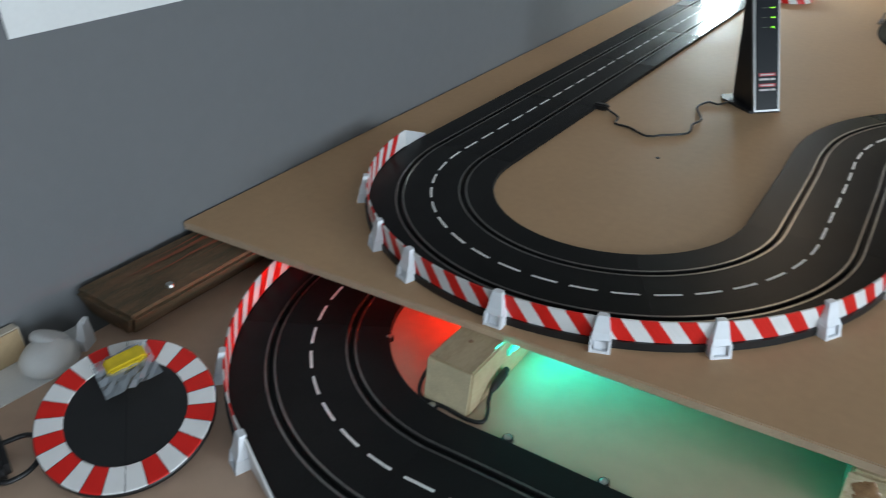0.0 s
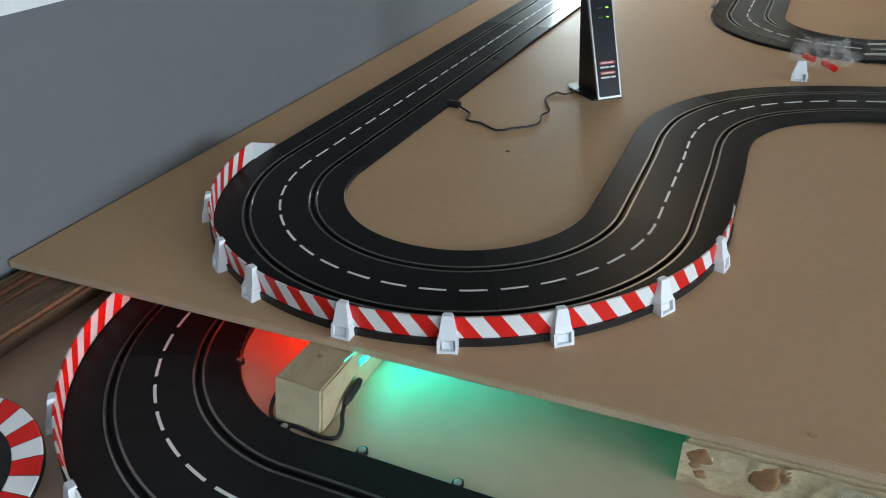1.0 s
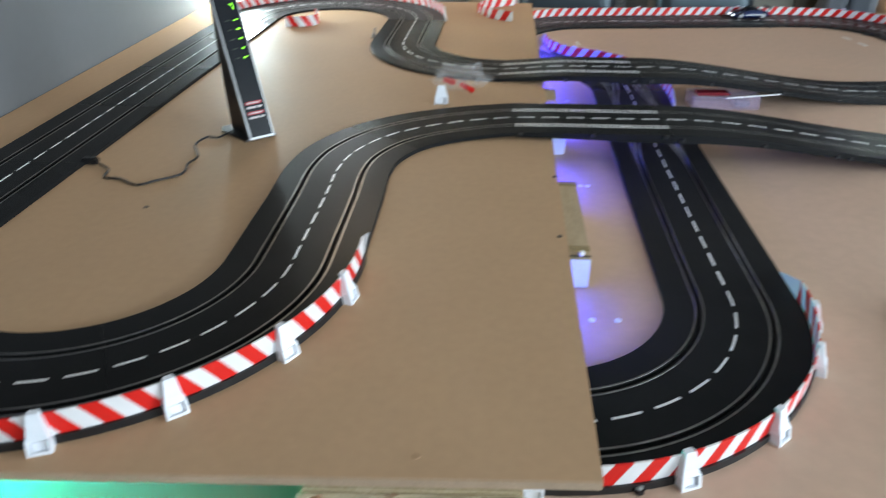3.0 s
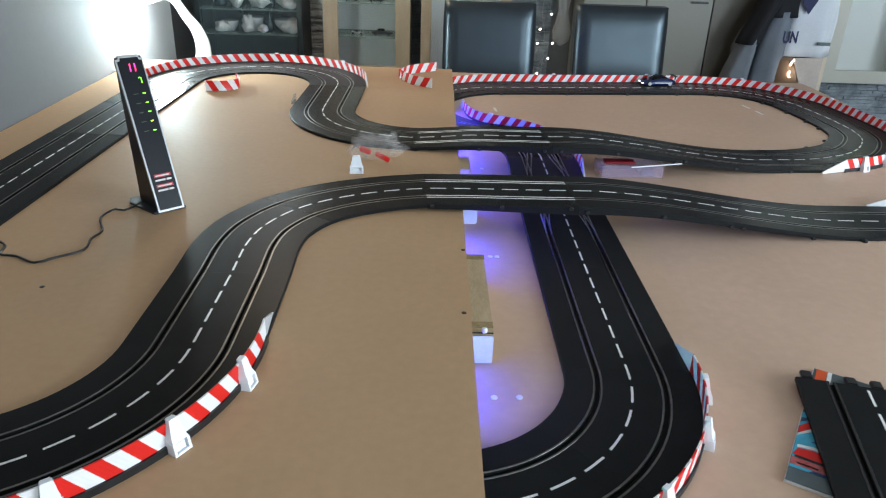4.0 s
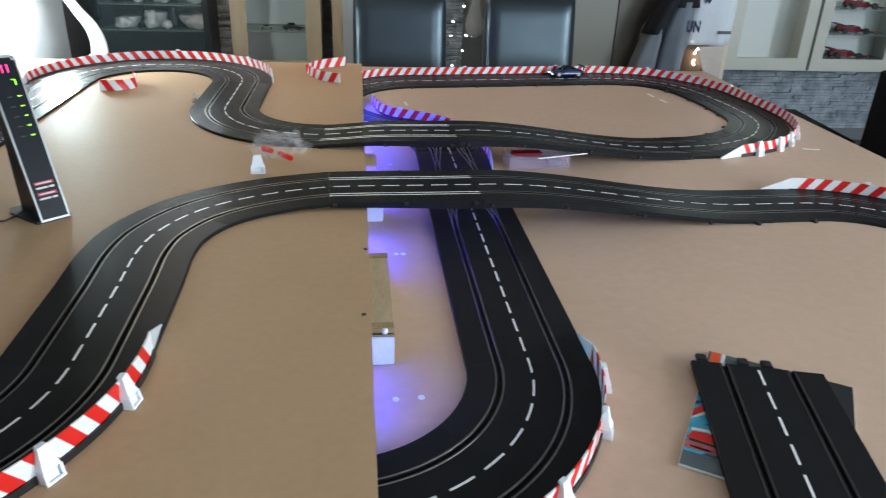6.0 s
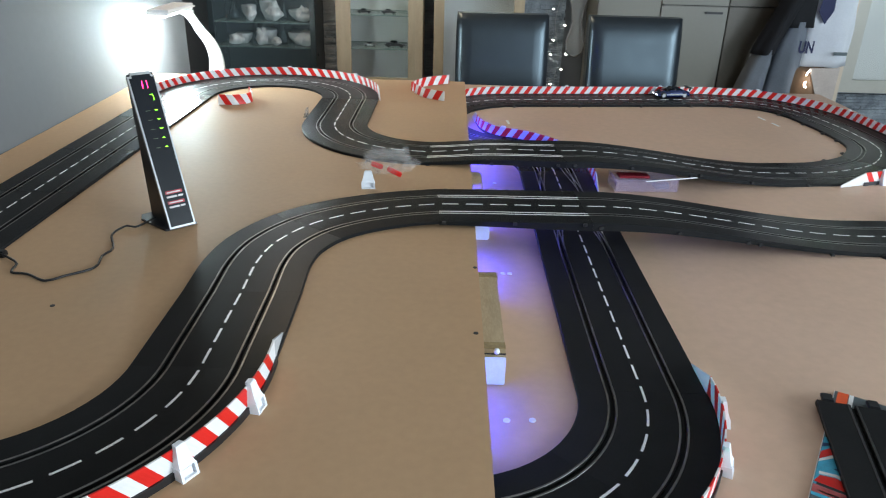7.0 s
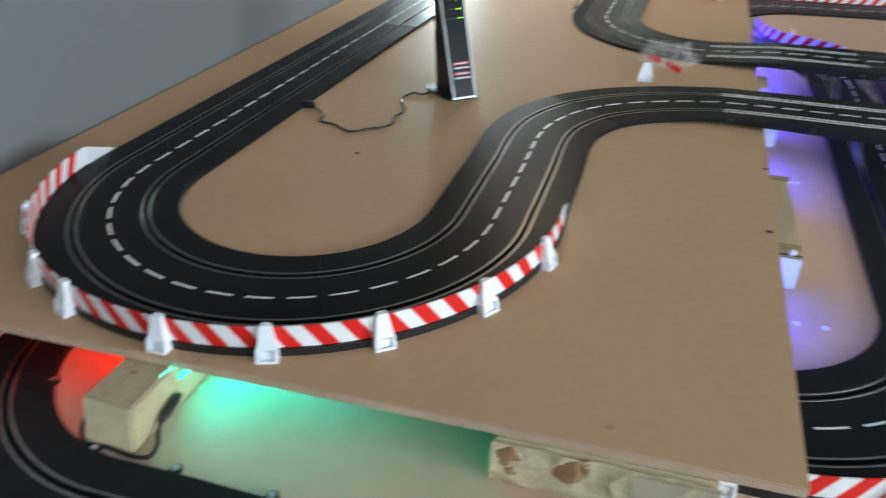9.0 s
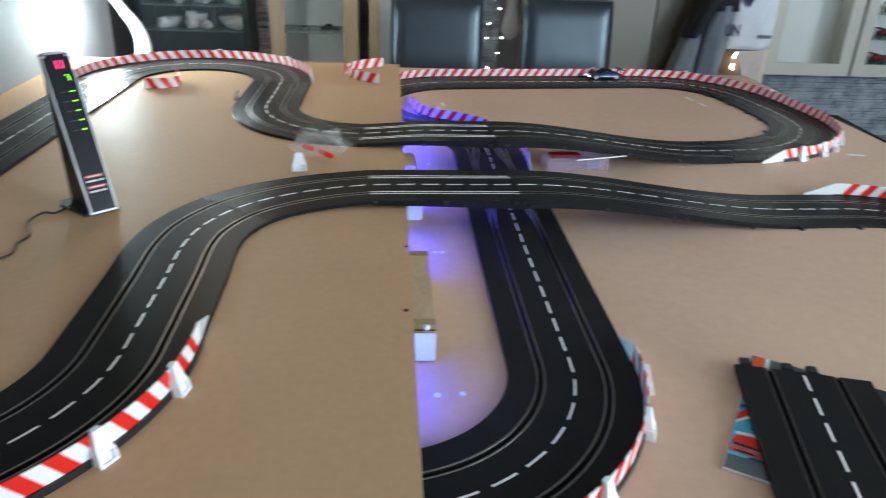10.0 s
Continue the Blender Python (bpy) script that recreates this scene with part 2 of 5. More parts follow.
def tube(pts, radius, seg=8):
    """A round bar along points; radius: a number or one a point."""
    bm = bmesh.new()
    pts = [Vector(p) for p in pts]
    rings = []
    for i, p in enumerate(pts):
        d = (pts[min(i + 1, len(pts) - 1)] - pts[max(i - 1, 0)]).normalized()
        up = Vector((0, 0, 1)) if abs(d.z) < 0.9 else Vector((1, 0, 0))
        a = d.cross(up).normalized()
        b = a.cross(d)
        r = radius[i] if isinstance(radius, (list, tuple)) else radius
        rings.append([bm.verts.new(p + r * (math.cos(2 * math.pi * k / seg) * a + math.sin(2 * math.pi * k / seg) * b)) for k in range(seg)])
    for a, b in zip(rings, rings[1:]):
        for k in range(seg):
            bm.faces.new((a[k], b[k], b[(k + 1) % seg], a[(k + 1) % seg]))
    bm.faces.new(rings[0]), bm.faces.new(rings[-1][::-1])
    bmesh.ops.recalc_face_normals(bm, faces=bm.faces[:])
    return bm


def spline(ctrl, step=0.02):
    """Points along a smooth curve through the control points."""
    P = [Vector(c) for c in ctrl]
    P = [2 * P[0] - P[1]] + P + [2 * P[-1] - P[-2]]
    out = []
    for i in range(1, len(P) - 2):
        n = max(2, int((P[i + 1] - P[i]).length / step))
        for k in range(n):
            t = k / n
            a, b, c, d = P[i - 1], P[i], P[i + 1], P[i + 2]
            out.append(0.5 * (2 * b + (c - a) * t + (2 * a - 5 * b + 4 * c - d) * t * t + (3 * b - a - 3 * c + d) * t ** 3))
    return out + [P[-2]]


def arc(cx, cy, r, a0, a1, z=0.0, step=1.0):
    n = max(2, int(abs(a1 - a0) / step))
    return [Vector((cx + r * math.cos(radians(a0 + (a1 - a0) * k / n)), cy + r * math.sin(radians(a0 + (a1 - a0) * k / n)), z)) for k in range(n + 1)]


def line(a, b, step=0.03):
    a, b = Vector(a), Vector(b)
    n = max(1, int((b - a).length / step))
    return [a.lerp(b, k / n) for k in range(n + 1)]


def ramp(a, b, step=0.015):
    """A straight that eases from one height to another."""
    out = []
    for p in line((a[0], a[1], 0), (b[0], b[1], 0), step):
        s = (p - Vector((a[0], a[1], 0))).length / (Vector((b[0], b[1], 0)) - Vector((a[0], a[1], 0))).length
        out.append(Vector((p.x, p.y, a[2] + (b[2] - a[2]) * s * s * (3 - 2 * s))))
    return out


class Way:
    """A way through points, by its length."""

    def __init__(self, pts):
        self.pts = [p for i, p in enumerate(pts) if i == 0 or (p - pts[i - 1]).length > 1e-6]
        self.run = [0.0]
        for a, b in zip(self.pts, self.pts[1:]):
            self.run.append(self.run[-1] + (b - a).length)
        self.total = self.run[-1]

    def at(self, s):
        s = min(max(s, 0.0), self.total)
        i = min(max(int(np.searchsorted(self.run, s)) - 1, 0), len(self.run) - 2)
        return self.pts[i].lerp(self.pts[i + 1], (s - self.run[i]) / (self.run[i + 1] - self.run[i]))

    def left(self, s):
        d = self.at(s + 0.008) - self.at(s - 0.008)
        return Vector((-d.y, d.x, 0)).normalized()


def sides(pts):
    """The unit vector to the left of the way, at each point."""
    out = []
    for i in range(len(pts)):
        d = pts[min(i + 1, len(pts) - 1)] - pts[max(i - 1, 0)]
        out.append(Vector((-d.y, d.x, 0)).normalized())
    return out


def sweep(pts, profile, closed=True, side=None):
    """A profile of (left, up) carried along points; one profile, or one for each point."""
    bm = bmesh.new()
    side = side or sides(pts)
    each = profile if isinstance(profile[0][0], tuple) else [profile] * len(pts)
    rings = [[bm.verts.new(p + s * u + Vector((0, 0, w))) for u, w in prof] for p, s, prof in zip(pts, side, each)]
    n = len(each[0])
    for a, b in zip(rings, rings[1:]):
        for k in range(n if closed else n - 1):
            bm.faces.new((a[k], a[(k + 1) % n], b[(k + 1) % n], b[k]))
    if closed:
        bm.faces.new(rings[0][::-1]), bm.faces.new(rings[-1])
    return bm


# ---- race track ----
HALF, TOP, LANE = 0.099, 0.007, 0.0495


def deck_profile(depth):
    s, d = 0.0028, 0.0055
    return [(HALF, -depth), (-HALF, -depth), (-HALF, -0.0015), (-HALF + 0.0015, 0), (-LANE - s, 0), (-LANE - s, -d), (-LANE + s, -d), (-LANE + s, 0),
            (LANE - s, 0), (LANE - s, -d), (LANE + s, -d), (LANE + s, 0), (HALF - 0.0015, 0), (HALF, -0.0015)]


def track_piece(pts, curve, depth, dashes, group, label, rail=None, phase=0.0, left=None):
    """One plastic track section: deck, four rails, painted dashes. pts: the centre line, on the deck's top."""
    d0, d1 = depth if isinstance(depth, tuple) else (depth, depth)
    o = pts[len(pts) // 2].copy()
    o.z -= (d0 + d1) / 2
    ob = thing("track_curve" if curve else "track_straight", o, label, "slot-car track", group)
    loc = [p - o for p in pts]
    prof = [deck_profile(d0 + (d1 - d0) * k / (len(pts) - 1)) for k in range(len(pts))]
    part("deck", sweep(loc, prof, True, left), ROAD, ob)
    if group == BRIDGE:
        for k in (1, len(loc) // 2, len(loc) - 2):
            out = left[k]
            for sg in (-1, 1):
                nub = part("side_nub", boxes((-0.0045, -0.003, -0.003, 0.0045, 0.0045, 0.0035), bevel=0.0012), BLACK, ob)
                nub.matrix_local = Matrix.Translation(loc[k] + out * sg * HALF + Vector((0, 0, -0.0105 if d0 > 0.01 else -0.004))) @ pose(0, 0, 0, 0, 0, math.degrees(math.atan2(out.y * sg, out.x * sg)) - 90)
    for lane in (-LANE, LANE):
        rw = 0.0020 if rail is RAIL_SHEEN else 0.0015
        for u in (lane - 0.0056, lane + 0.0056):
            part("rail", sweep(loc, [(u + rw, 0.0001), (u - rw, 0.0001), (u - rw * 0.75, 0.0005), (u + rw * 0.75, 0.0005)], True, left), rail or RAIL, ob)
    run = [0.0]
    for a, b in zip(loc, loc[1:]):
        run.append(run[-1] + (b - a).length)
    total = run[-1]

    def at(s):
        for i in range(len(run) - 1):
            if s <= run[i + 1] or i == len(run) - 2:
                return loc[i].lerp(loc[i + 1], (s - run[i]) / (run[i + 1] - run[i]))
    per = total / dashes
    for k in range(dashes):
        s0 = (k + 0.5 + phase) * per - 0.34 * per
        q = [at(s0 + 0.68 * per * j / 3) for j in range(4)]
        part("lane_dash", sweep(q, [(0.0018, 0.0001), (-0.0018, 0.0001), (-0.0018, 0.0005), (0.0018, 0.0005)]), PAINT, ob)
    return ob


RUNS = []


def run_of_track(pts, n, curve, depth, group, label, per=0.0575, rail=None, phase=0.0):
    RUNS.append((pts, n, curve, depth, group, label, per, rail, phase))


def lay_track(gap=0.0002):
    """Cuts the whole closed course into its sections."""
    course = Way([p for r in RUNS for p in r[0]])
    s = 0.0
    for pts, n, curve, depth, group, label, per, rail, phase in RUNS:
        length = Way(pts).total
        for k in range(n):
            a, b = s + length * k / n + gap / 2, s + length * (k + 1) / n - gap / 2
            m = max(2, int((b - a) / 0.014))
            at = [a + (b - a) * j / m for j in range(m + 1)]
            d = depth
            if isinstance(depth, tuple):
                d = (depth[0] + (depth[1] - depth[0]) * k / n, depth[0] + (depth[1] - depth[0]) * (k + 1) / n)
            track_piece([course.at(q) for q in at], curve, d, max(2, round((b - a) / per)), group, label, rail, phase, [course.left(q) for q in at])
        s += length
    return course


UP, LO = TOP, -H + TOP
ON_BOARD, ON_TABLE, BRIDGE = "track on the raised board", "track on the table board", "bridges"
L_BOARD = "black slot-car track section with dashed white line on the raised board"
L_TABLE = "black slot-car track section with dashed white line on the table board"
L_BRIDGE = "black slot-car bridge section between raised board and table board"
W_X, D_X = -0.985, -0.397
run_of_track(line((W_X, 2.050, UP), (W_X, 0.373, UP)), 5, False, TOP, ON_BOARD, L_BOARD)
run_of_track(arc(-0.691, 0.373, 0.294, 180, 360, UP), 3, True, TOP, ON_BOARD, L_BOARD, 0.0518)
run_of_track(line((D_X, 0.373, UP), (D_X - 0.003, 0.600, UP)), 1, False, TOP, ON_BOARD, L_BOARD)
run_of_track(spline([(D_X - 0.003, 0.600, UP), (-0.4025, 0.66, UP), (-0.4035, 0.712, UP), (-0.395, 0.785, UP), (-0.369, 0.852, UP), (-0.334, 0.905, UP), (-0.288, 0.948, UP), (-0.232, 0.981, UP + 0.001), (-0.160, 1.005, UP + 0.004), (-0.080, 1.014, UP + 0.009)]), 2, True, TOP, ON_BOARD, L_BOARD, 0.0518)
HI, HI_FAR = UP + 0.011, UP + 0.017
run_of_track(spline([(-0.080, 1.014, UP + 0.009), (0.02, 1.0140, HI), (0.13, 1.016, HI), (0.238, 1.0195, HI)]), 1, False, (0.009, 0.018), BRIDGE, L_BRIDGE, rail=RAIL_SHEEN)
run_of_track(ramp((0.238, 1.0195, HI), (0.940, 1.0840, LO)), 2, False, (0.018, 0.0072), BRIDGE, L_BRIDGE)
run_of_track(line((0.940, 1.0840, LO), (1.060, 1.0888, LO)), 1, False, TOP, ON_TABLE, L_TABLE)
run_of_track(arc(1.072, 0.792, 0.297, 92.3, 0, LO), 2, True, TOP, ON_TABLE, L_TABLE, 0.0518)
run_of_track(line((1.369, 0.792, LO), (1.369, 0.183, LO)), 2, False, TOP, ON_TABLE, L_TABLE)
run_of_track(arc(1.072, 0.183, 0.297, 0, -90, LO), 2, True, TOP, ON_TABLE, L_TABLE, 0.0518)
run_of_track(line((1.072, -0.114, LO), (0.11, -0.114, LO)), 3, False, TOP, ON_TABLE, L_TABLE)
run_of_track(spline([(0.11, -0.114, LO), (0, -0.113, LO), (-0.09, -0.12, LO), (-0.155, -0.134, LO), (-0.225, -0.166, LO), (-0.30, -0.200, LO), (-0.38, -0.217, LO), (-0.48, -0.223, LO), (-0.58, -0.226, LO), (-0.662, -0.230, LO)]), 3, True, TOP, ON_TABLE, L_TABLE)
run_of_track(arc(-0.662, 0.053, 0.283, 270, 90, LO), 3, True, TOP, ON_TABLE, L_TABLE, 0.0518)
run_of_track(spline([(-0.662, 0.336, LO), (-0.55, 0.318, LO), (-0.40, 0.235, LO), (-0.25, 0.165, LO), (-0.15, 0.147, LO), (-0.056, 0.143, LO)]), 2, True, TOP, ON_TABLE, L_TABLE)
run_of_track(arc(-0.056, 0.440, 0.297, -90, 0, LO), 2, True, TOP, ON_TABLE, L_TABLE, 0.0518, phase=0.4)
run_of_track(line((0.241, 0.440, LO), (0.243, 1.500, LO)), 3, False, TOP, ON_TABLE, L_TABLE, phase=0.4)
run_of_track(arc(-0.054, 1.500, 0.297, 0, 63.9, LO), 1, True, TOP, ON_TABLE, L_TABLE, 0.0518)
run_of_track(arc(0.227, 2.074, 0.342, 243.9, 99, LO), 2, True, TOP, ON_TABLE, L_TABLE, 0.0518)
run_of_track(line((0.1735, 2.4118, LO), (0.96, 2.510, LO)), 2, False, TOP, ON_TABLE, L_TABLE)
run_of_track(spline([(0.96, 2.510, LO), (1.06, 2.510, LO), (1.17, 2.478, LO), (1.27, 2.395, LO), (1.325, 2.28, LO)]), 2, True, TOP, ON_TABLE, L_TABLE, 0.0518)
run_of_track(spline([(1.325, 2.28, LO), (1.352, 2.10, LO), (1.362, 1.93, LO)]), 1, False, TOP, ON_TABLE, L_TABLE)
run_of_track(spline([(1.362, 1.93, LO), (1.345, 1.83, LO), (1.305, 1.75, LO), (1.247, 1.675, LO), (1.186, 1.626, LO), (1.102, 1.584, LO), (1.028, 1.561, LO), (0.94, 1.550, LO)]), 2, True, TOP, ON_TABLE, L_TABLE, 0.0518)
run_of_track(ramp((0.94, 1.550, LO), (0.236, 1.424, HI_FAR)), 2, False, (0.0072, 0.018), BRIDGE, L_BRIDGE)
run_of_track(spline([(0.236, 1.424, HI_FAR), (0.05, 1.420, HI_FAR), (-0.04, 1.428, UP + 0.008), (-0.113, 1.438, UP)]), 1, False, (0.018, 0.0072), BRIDGE, L_BRIDGE, rail=RAIL_SHEEN)
run_of_track(arc(-0.113, 1.735, 0.297, 270, 180, UP), 2, True, TOP, ON_BOARD, L_BOARD, 0.0518)
run_of_track(line((-0.410, 1.735, UP), (-0.408, 2.050, UP)), 1, False, TOP, ON_BOARD, L_BOARD)
run_of_track(arc(-0.6965, 2.050, 0.2885, 0, 180, UP), 3, True, TOP, ON_BOARD, L_BOARD, 0.0518)

COURSE = lay_track()


def lane_change(y0, y1, parent_label):
    """Crossing rails let into the deck where cars change lanes."""
    ob = thing("lane_change", (0.242, (y0 + y1) / 2, LO), parent_label, "slot-car track", ON_TABLE)
    n = 14
    for sg in (-1, 1):
        for off in (-0.0056, 0.0056):
            pts = []
            for k in range(n + 1):
                t = k / n
                e = t * t * (3 - 2 * t)
                pts.append(Vector((sg * LANE * (1 - 0.42 * e) + off, (t - 0.5) * (y1 - y0), 0.0007)))
            part("crossing_rail", sweep(pts, [(0.0016, 0.0), (-0.0016, 0.0), (-0.0012, 0.0005), (0.0012, 0.0005)]), RAIL_GLINT, ob, "crossing metal rail")


lane_change(0.955, 1.21, "crossing lane-change rails in the black track under the bridge")
lane_change(1.33, 1.56, "crossing lane-change rails in the black track under the bridge")


# ---- red and white fences ----
def foot_mesh():
    """A white clip foot: tapered clip over an open box with a tongue; x points away from the track."""
    bm = bmesh.new()

    def loft(*rings):
        vs = [[bm.verts.new((x, y, z)) for x, y in ((x0, -h), (x1, -h), (x1, h), (x0, h))] for x0, x1, h, z in rings]
        for p, q in zip(vs, vs[1:]):
            for i in range(4):
                bm.faces.new((p[i], p[(i + 1) % 4], q[(i + 1) % 4], q[i]))
        bm.faces.new(vs[0][::-1]), bm.faces.new(vs[-1])

    def box(x0, y0, z0, x1, y1, z1, shift=0.0):
        lo = [bm.verts.new(p) for p in ((x0, y0, z0), (x1, y0, z0), (x1, y1, z0), (x0, y1, z0))]
        hi = [bm.verts.new(p) for p in ((x0, y0, z1), (x1 - shift, y0, z1), (x1 - shift, y1, z1), (x0, y1, z1))]
        bm.faces.new(lo[::-1]), bm.faces.new(hi)
        for i in range(4):
            bm.faces.new((lo[i], lo[(i + 1) % 4], hi[(i + 1) % 4], hi[i]))

    loft((0.0, 0.0138, 0.0108, 0.0160), (0.0, 0.0105, 0.0094, 0.0225), (0.0, 0.0062, 0.0066, 0.0405), (0.0, 0.0050, 0.0058, 0.0425))
    for sg in (-1, 1):
        y0, y1 = sorted((sg * 0.0084, sg * 0.0118))
        box(0.0015, y0, 0.0, 0.0172, y1, 0.0159, 0.0032)
    box(0.0140, -0.0083, 0.0, 0.0172, 0.0083, 0.0034)
    box(0.0015, -0.0083, 0.0, 0.0095, 0.0083, 0.0159)
    box(0.0096, -0.0066, 0.0002, 0.0138, 0.0066, 0.0118, 0.0030)
    box(-0.0024, -0.0050, 0.0385, -0.0002, 0.0050, 0.0424)
    bmesh.ops.recalc_face_normals(bm, faces=bm.faces[:])
    return bm


FOOT_ME = None


def fence(pts, left, feet, slant, base, label, group="fences", caps=(True, True), height=0.029, ramp_length=0.060, shift=0.0, flip=0, border=True, cap_mat=None):
    """A striped fence beside a track. pts: its foot line; left: whether outside lies to the left; feet: fractions of the length."""
    global FOOT_ME
    o = pts[0].copy()
    o.z = base
    ob = thing("fence", o, label, "fence", group)
    pts = [Vector((p.x - o.x, p.y - o.y, 0)) for p in pts]
    run = [0.0]
    for a, b in zip(pts, pts[1:]):
        run.append(run[-1] + (b - a).length)
    total = run[-1]
    nrm = sides(pts)
    sg = 1 if left else -1

    def at(s):
        s = min(max(s, 0), total)
        for i in range(len(run) - 1):
            if s <= run[i + 1] or i == len(run) - 2:
                f = (s - run[i]) / (run[i + 1] - run[i])
                return pts[i].lerp(pts[i + 1], f), nrm[i].lerp(nrm[i + 1], f)
    if border:
        part("border_strip", sweep(pts, [(sg * 0.0080, 0), (sg * 0.0042, 0), (sg * 0.0042, 0.0100), (sg * 0.0080, 0.0100)] if left else [(sg * 0.0042, 0), (sg * 0.0080, 0), (sg * 0.0080, 0.0100), (sg * 0.0042, 0.0100)]), BLACK, ob, "black plastic edge strip under the fence")
    # the panel: slanting stripes, each with its own thickness
    z0, z1 = (0.009, 0.009 + height) if border else (0.0002, height + 0.004)
    stripe, lean = 0.0195, 0.020 * slant
    n = max(4, round((total - abs(lean)) / stripe))
    stripe = (total + abs(lean)) / n
    for k in range(-1, n + 1):
        is_red = bool((k + flip) % 2) and not ((k < 1 and caps[0]) or (k > n - 2 and caps[1]))
        cols = []
        for j in range(4):
            q = (k + shift + j / 3) * stripe
            (pl, nl), (ph, nh) = at(q), at(q - lean)
            cols.append((pl + nl * sg * 0.0028 + Vector((0, 0, z0)), ph + nh * sg * 0.0028 + Vector((0, 0, z1)), ph + nh * sg * 0.0050 + Vector((0, 0, z1)), pl + nl * sg * 0.0050 + Vector((0, 0, z0))))
        if (cols[0][0] - cols[3][0]).length < 1e-3 and (cols[0][1] - cols[3][1]).length < 1e-3:
            continue
        bm = bmesh.new()
        vs = [[bm.verts.new(c) for c in col] for col in cols]
        for a, b in zip(vs, vs[1:]):
            for i in range(4):
                bm.faces.new((a[i], a[(i + 1) % 4], b[(i + 1) % 4], b[i]))
        bm.faces.new(vs[0]), bm.faces.new(vs[-1])
        bmesh.ops.remove_doubles(bm, verts=bm.verts[:], dist=0.00002)
        bmesh.ops.recalc_face_normals(bm, faces=bm.faces[:])
        part("red_stripe" if is_red else "white_stripe", bm, F_RED if is_red else F_WHITE, ob)
    for end, on in zip((0, 1), caps):
        if not on:
            continue
        p, nn = at(end * total)
        d = (pts[1] - pts[0]).normalized() * -1 if end == 0 else (pts[-1] - pts[-2]).normalized()
        bm = bmesh.new()
        a = [p + nn * sg * 0.0026, p + nn * sg * 0.0052]
        v = [bm.verts.new(q + Vector((0, 0, z))) for q in a for z in (0.002, 0.009 + height)] + [bm.verts.new(q + d * ramp_length + Vector((0, 0, z))) for q in a for z in (0.002, 0.008)]
        for q in ((0, 1, 5, 4), (2, 6, 7, 3), (1, 3, 7, 5), (0, 4, 6, 2), (4, 5, 7, 6), (0, 2, 3, 1)):
            bm.faces.new([v[i] for i in q])
        bmesh.ops.recalc_face_normals(bm, faces=bm.faces[:])
        part("end_ramp", bm, cap_mat or F_WHITE, ob, "clear sloping end piece" if cap_mat else "white sloping end piece")
    for fr in feet:
        p, nn = at(fr * total)
        if FOOT_ME is None:
            f = part("clip_foot", foot_mesh(), FOOT, ob, "white plastic clip foot")
            FOOT_ME = f.data
        else:
            f = new("clip_foot", FOOT_ME)
            f.parent = ob
            f["label"] = "white plastic clip foot"
        ang = math.degrees(math.atan2(nn.y * sg, nn.x * sg))
        f.matrix_local = Matrix.Translation(p + nn * sg * 0.004) @ pose(0, 0, 0.0, 0, 0, ang)
    return ob


def between(a, degs, b):
    return [(q - a) / (b - a) for q in degs]


R_OUT = 0.391
fence(arc(-0.691, 0.373, R_OUT - 0.003, 186, 364, 0), False, between(186, (216.3, 238.2, 251.3, 272.7, 290.5, 308.9, 328.9, 348.3), 364), 1, 0.0, "red and white striped fence round the near hairpin", ramp_length=0.070, shift=0.14, flip=1, cap_mat=CLEAR_RAMP)
fence(arc(-0.056, 0.440, R_OUT, -91, 0, 0), False, between(-91, (-91, -67, -46.8, -24, -9), 0), -1, -H, "striped fence outside the table curve beside the raised board", caps=(False, True), ramp_length=0.080, cap_mat=CLEAR_RAMP)
fence(arc(-0.662, 0.053, 0.378, 249, 95, 0), True, between(249, (248, 226, 168, 130), 95), -1, -H, "striped fence round the table curve under the raised board", caps=(True, False), ramp_length=0.075)
fence(arc(-0.6965, 2.050, R_OUT - 0.006, 185, 10, 0)[::-1], False, between(10, (45, 90, 135), 185), -1, 0.0, "red and white striped fence round the far hairpin", caps=(True, True))
fence(spline([(0.03, 2.06, 0), (0.047, 1.95, 0), (0.094, 1.868, 0), (0.165, 1.830, 0), (0.235, 1.775, 0), (0.298, 1.685, 0), (0.333, 1.59, 0), (0.340, 1.47, 0), (0.338, 1.40, 0)]), True, (0.3, 0.75), -1, -H, "striped fence beside the crossing track, tinted violet", caps=(True, True))
fence(spline([(1.105, 1.476, 0), (1.20, 1.512, 0), (1.29, 1.568, 0), (1.365, 1.645, 0), (1.425, 1.74, 0), (1.465, 1.90, 0), (1.458, 2.08, 0), (1.430, 2.30, 0), (1.355, 2.455, 0), (1.23, 2.57, 0), (1.07, 2.606, 0), (0.95, 2.606, 0), (0.5, 2.550, 0), (0.15, 2.505, 0), (0.03, 2.455, 0), (-0.06, 2.365, 0)]), False, (0.025, 0.062, 0.092, 0.128, 0.35, 0.5, 0.65, 0.8), 1, -H, "long red and white striped fence round the far table loop", caps=(True, False), ramp_length=0.080)
fence(arc(1.072, 0.792, R_OUT, 87, 0, 0), True, between(87, (60, 30), 0), -1, -H, "red and white striped fence outside the table curve", caps=(True, True), ramp_length=0.075)


# ---- room ----
def setting(name, bm, mat, label, category):
    return tagged(part(name, bm, mat), label, category, kind="structure")


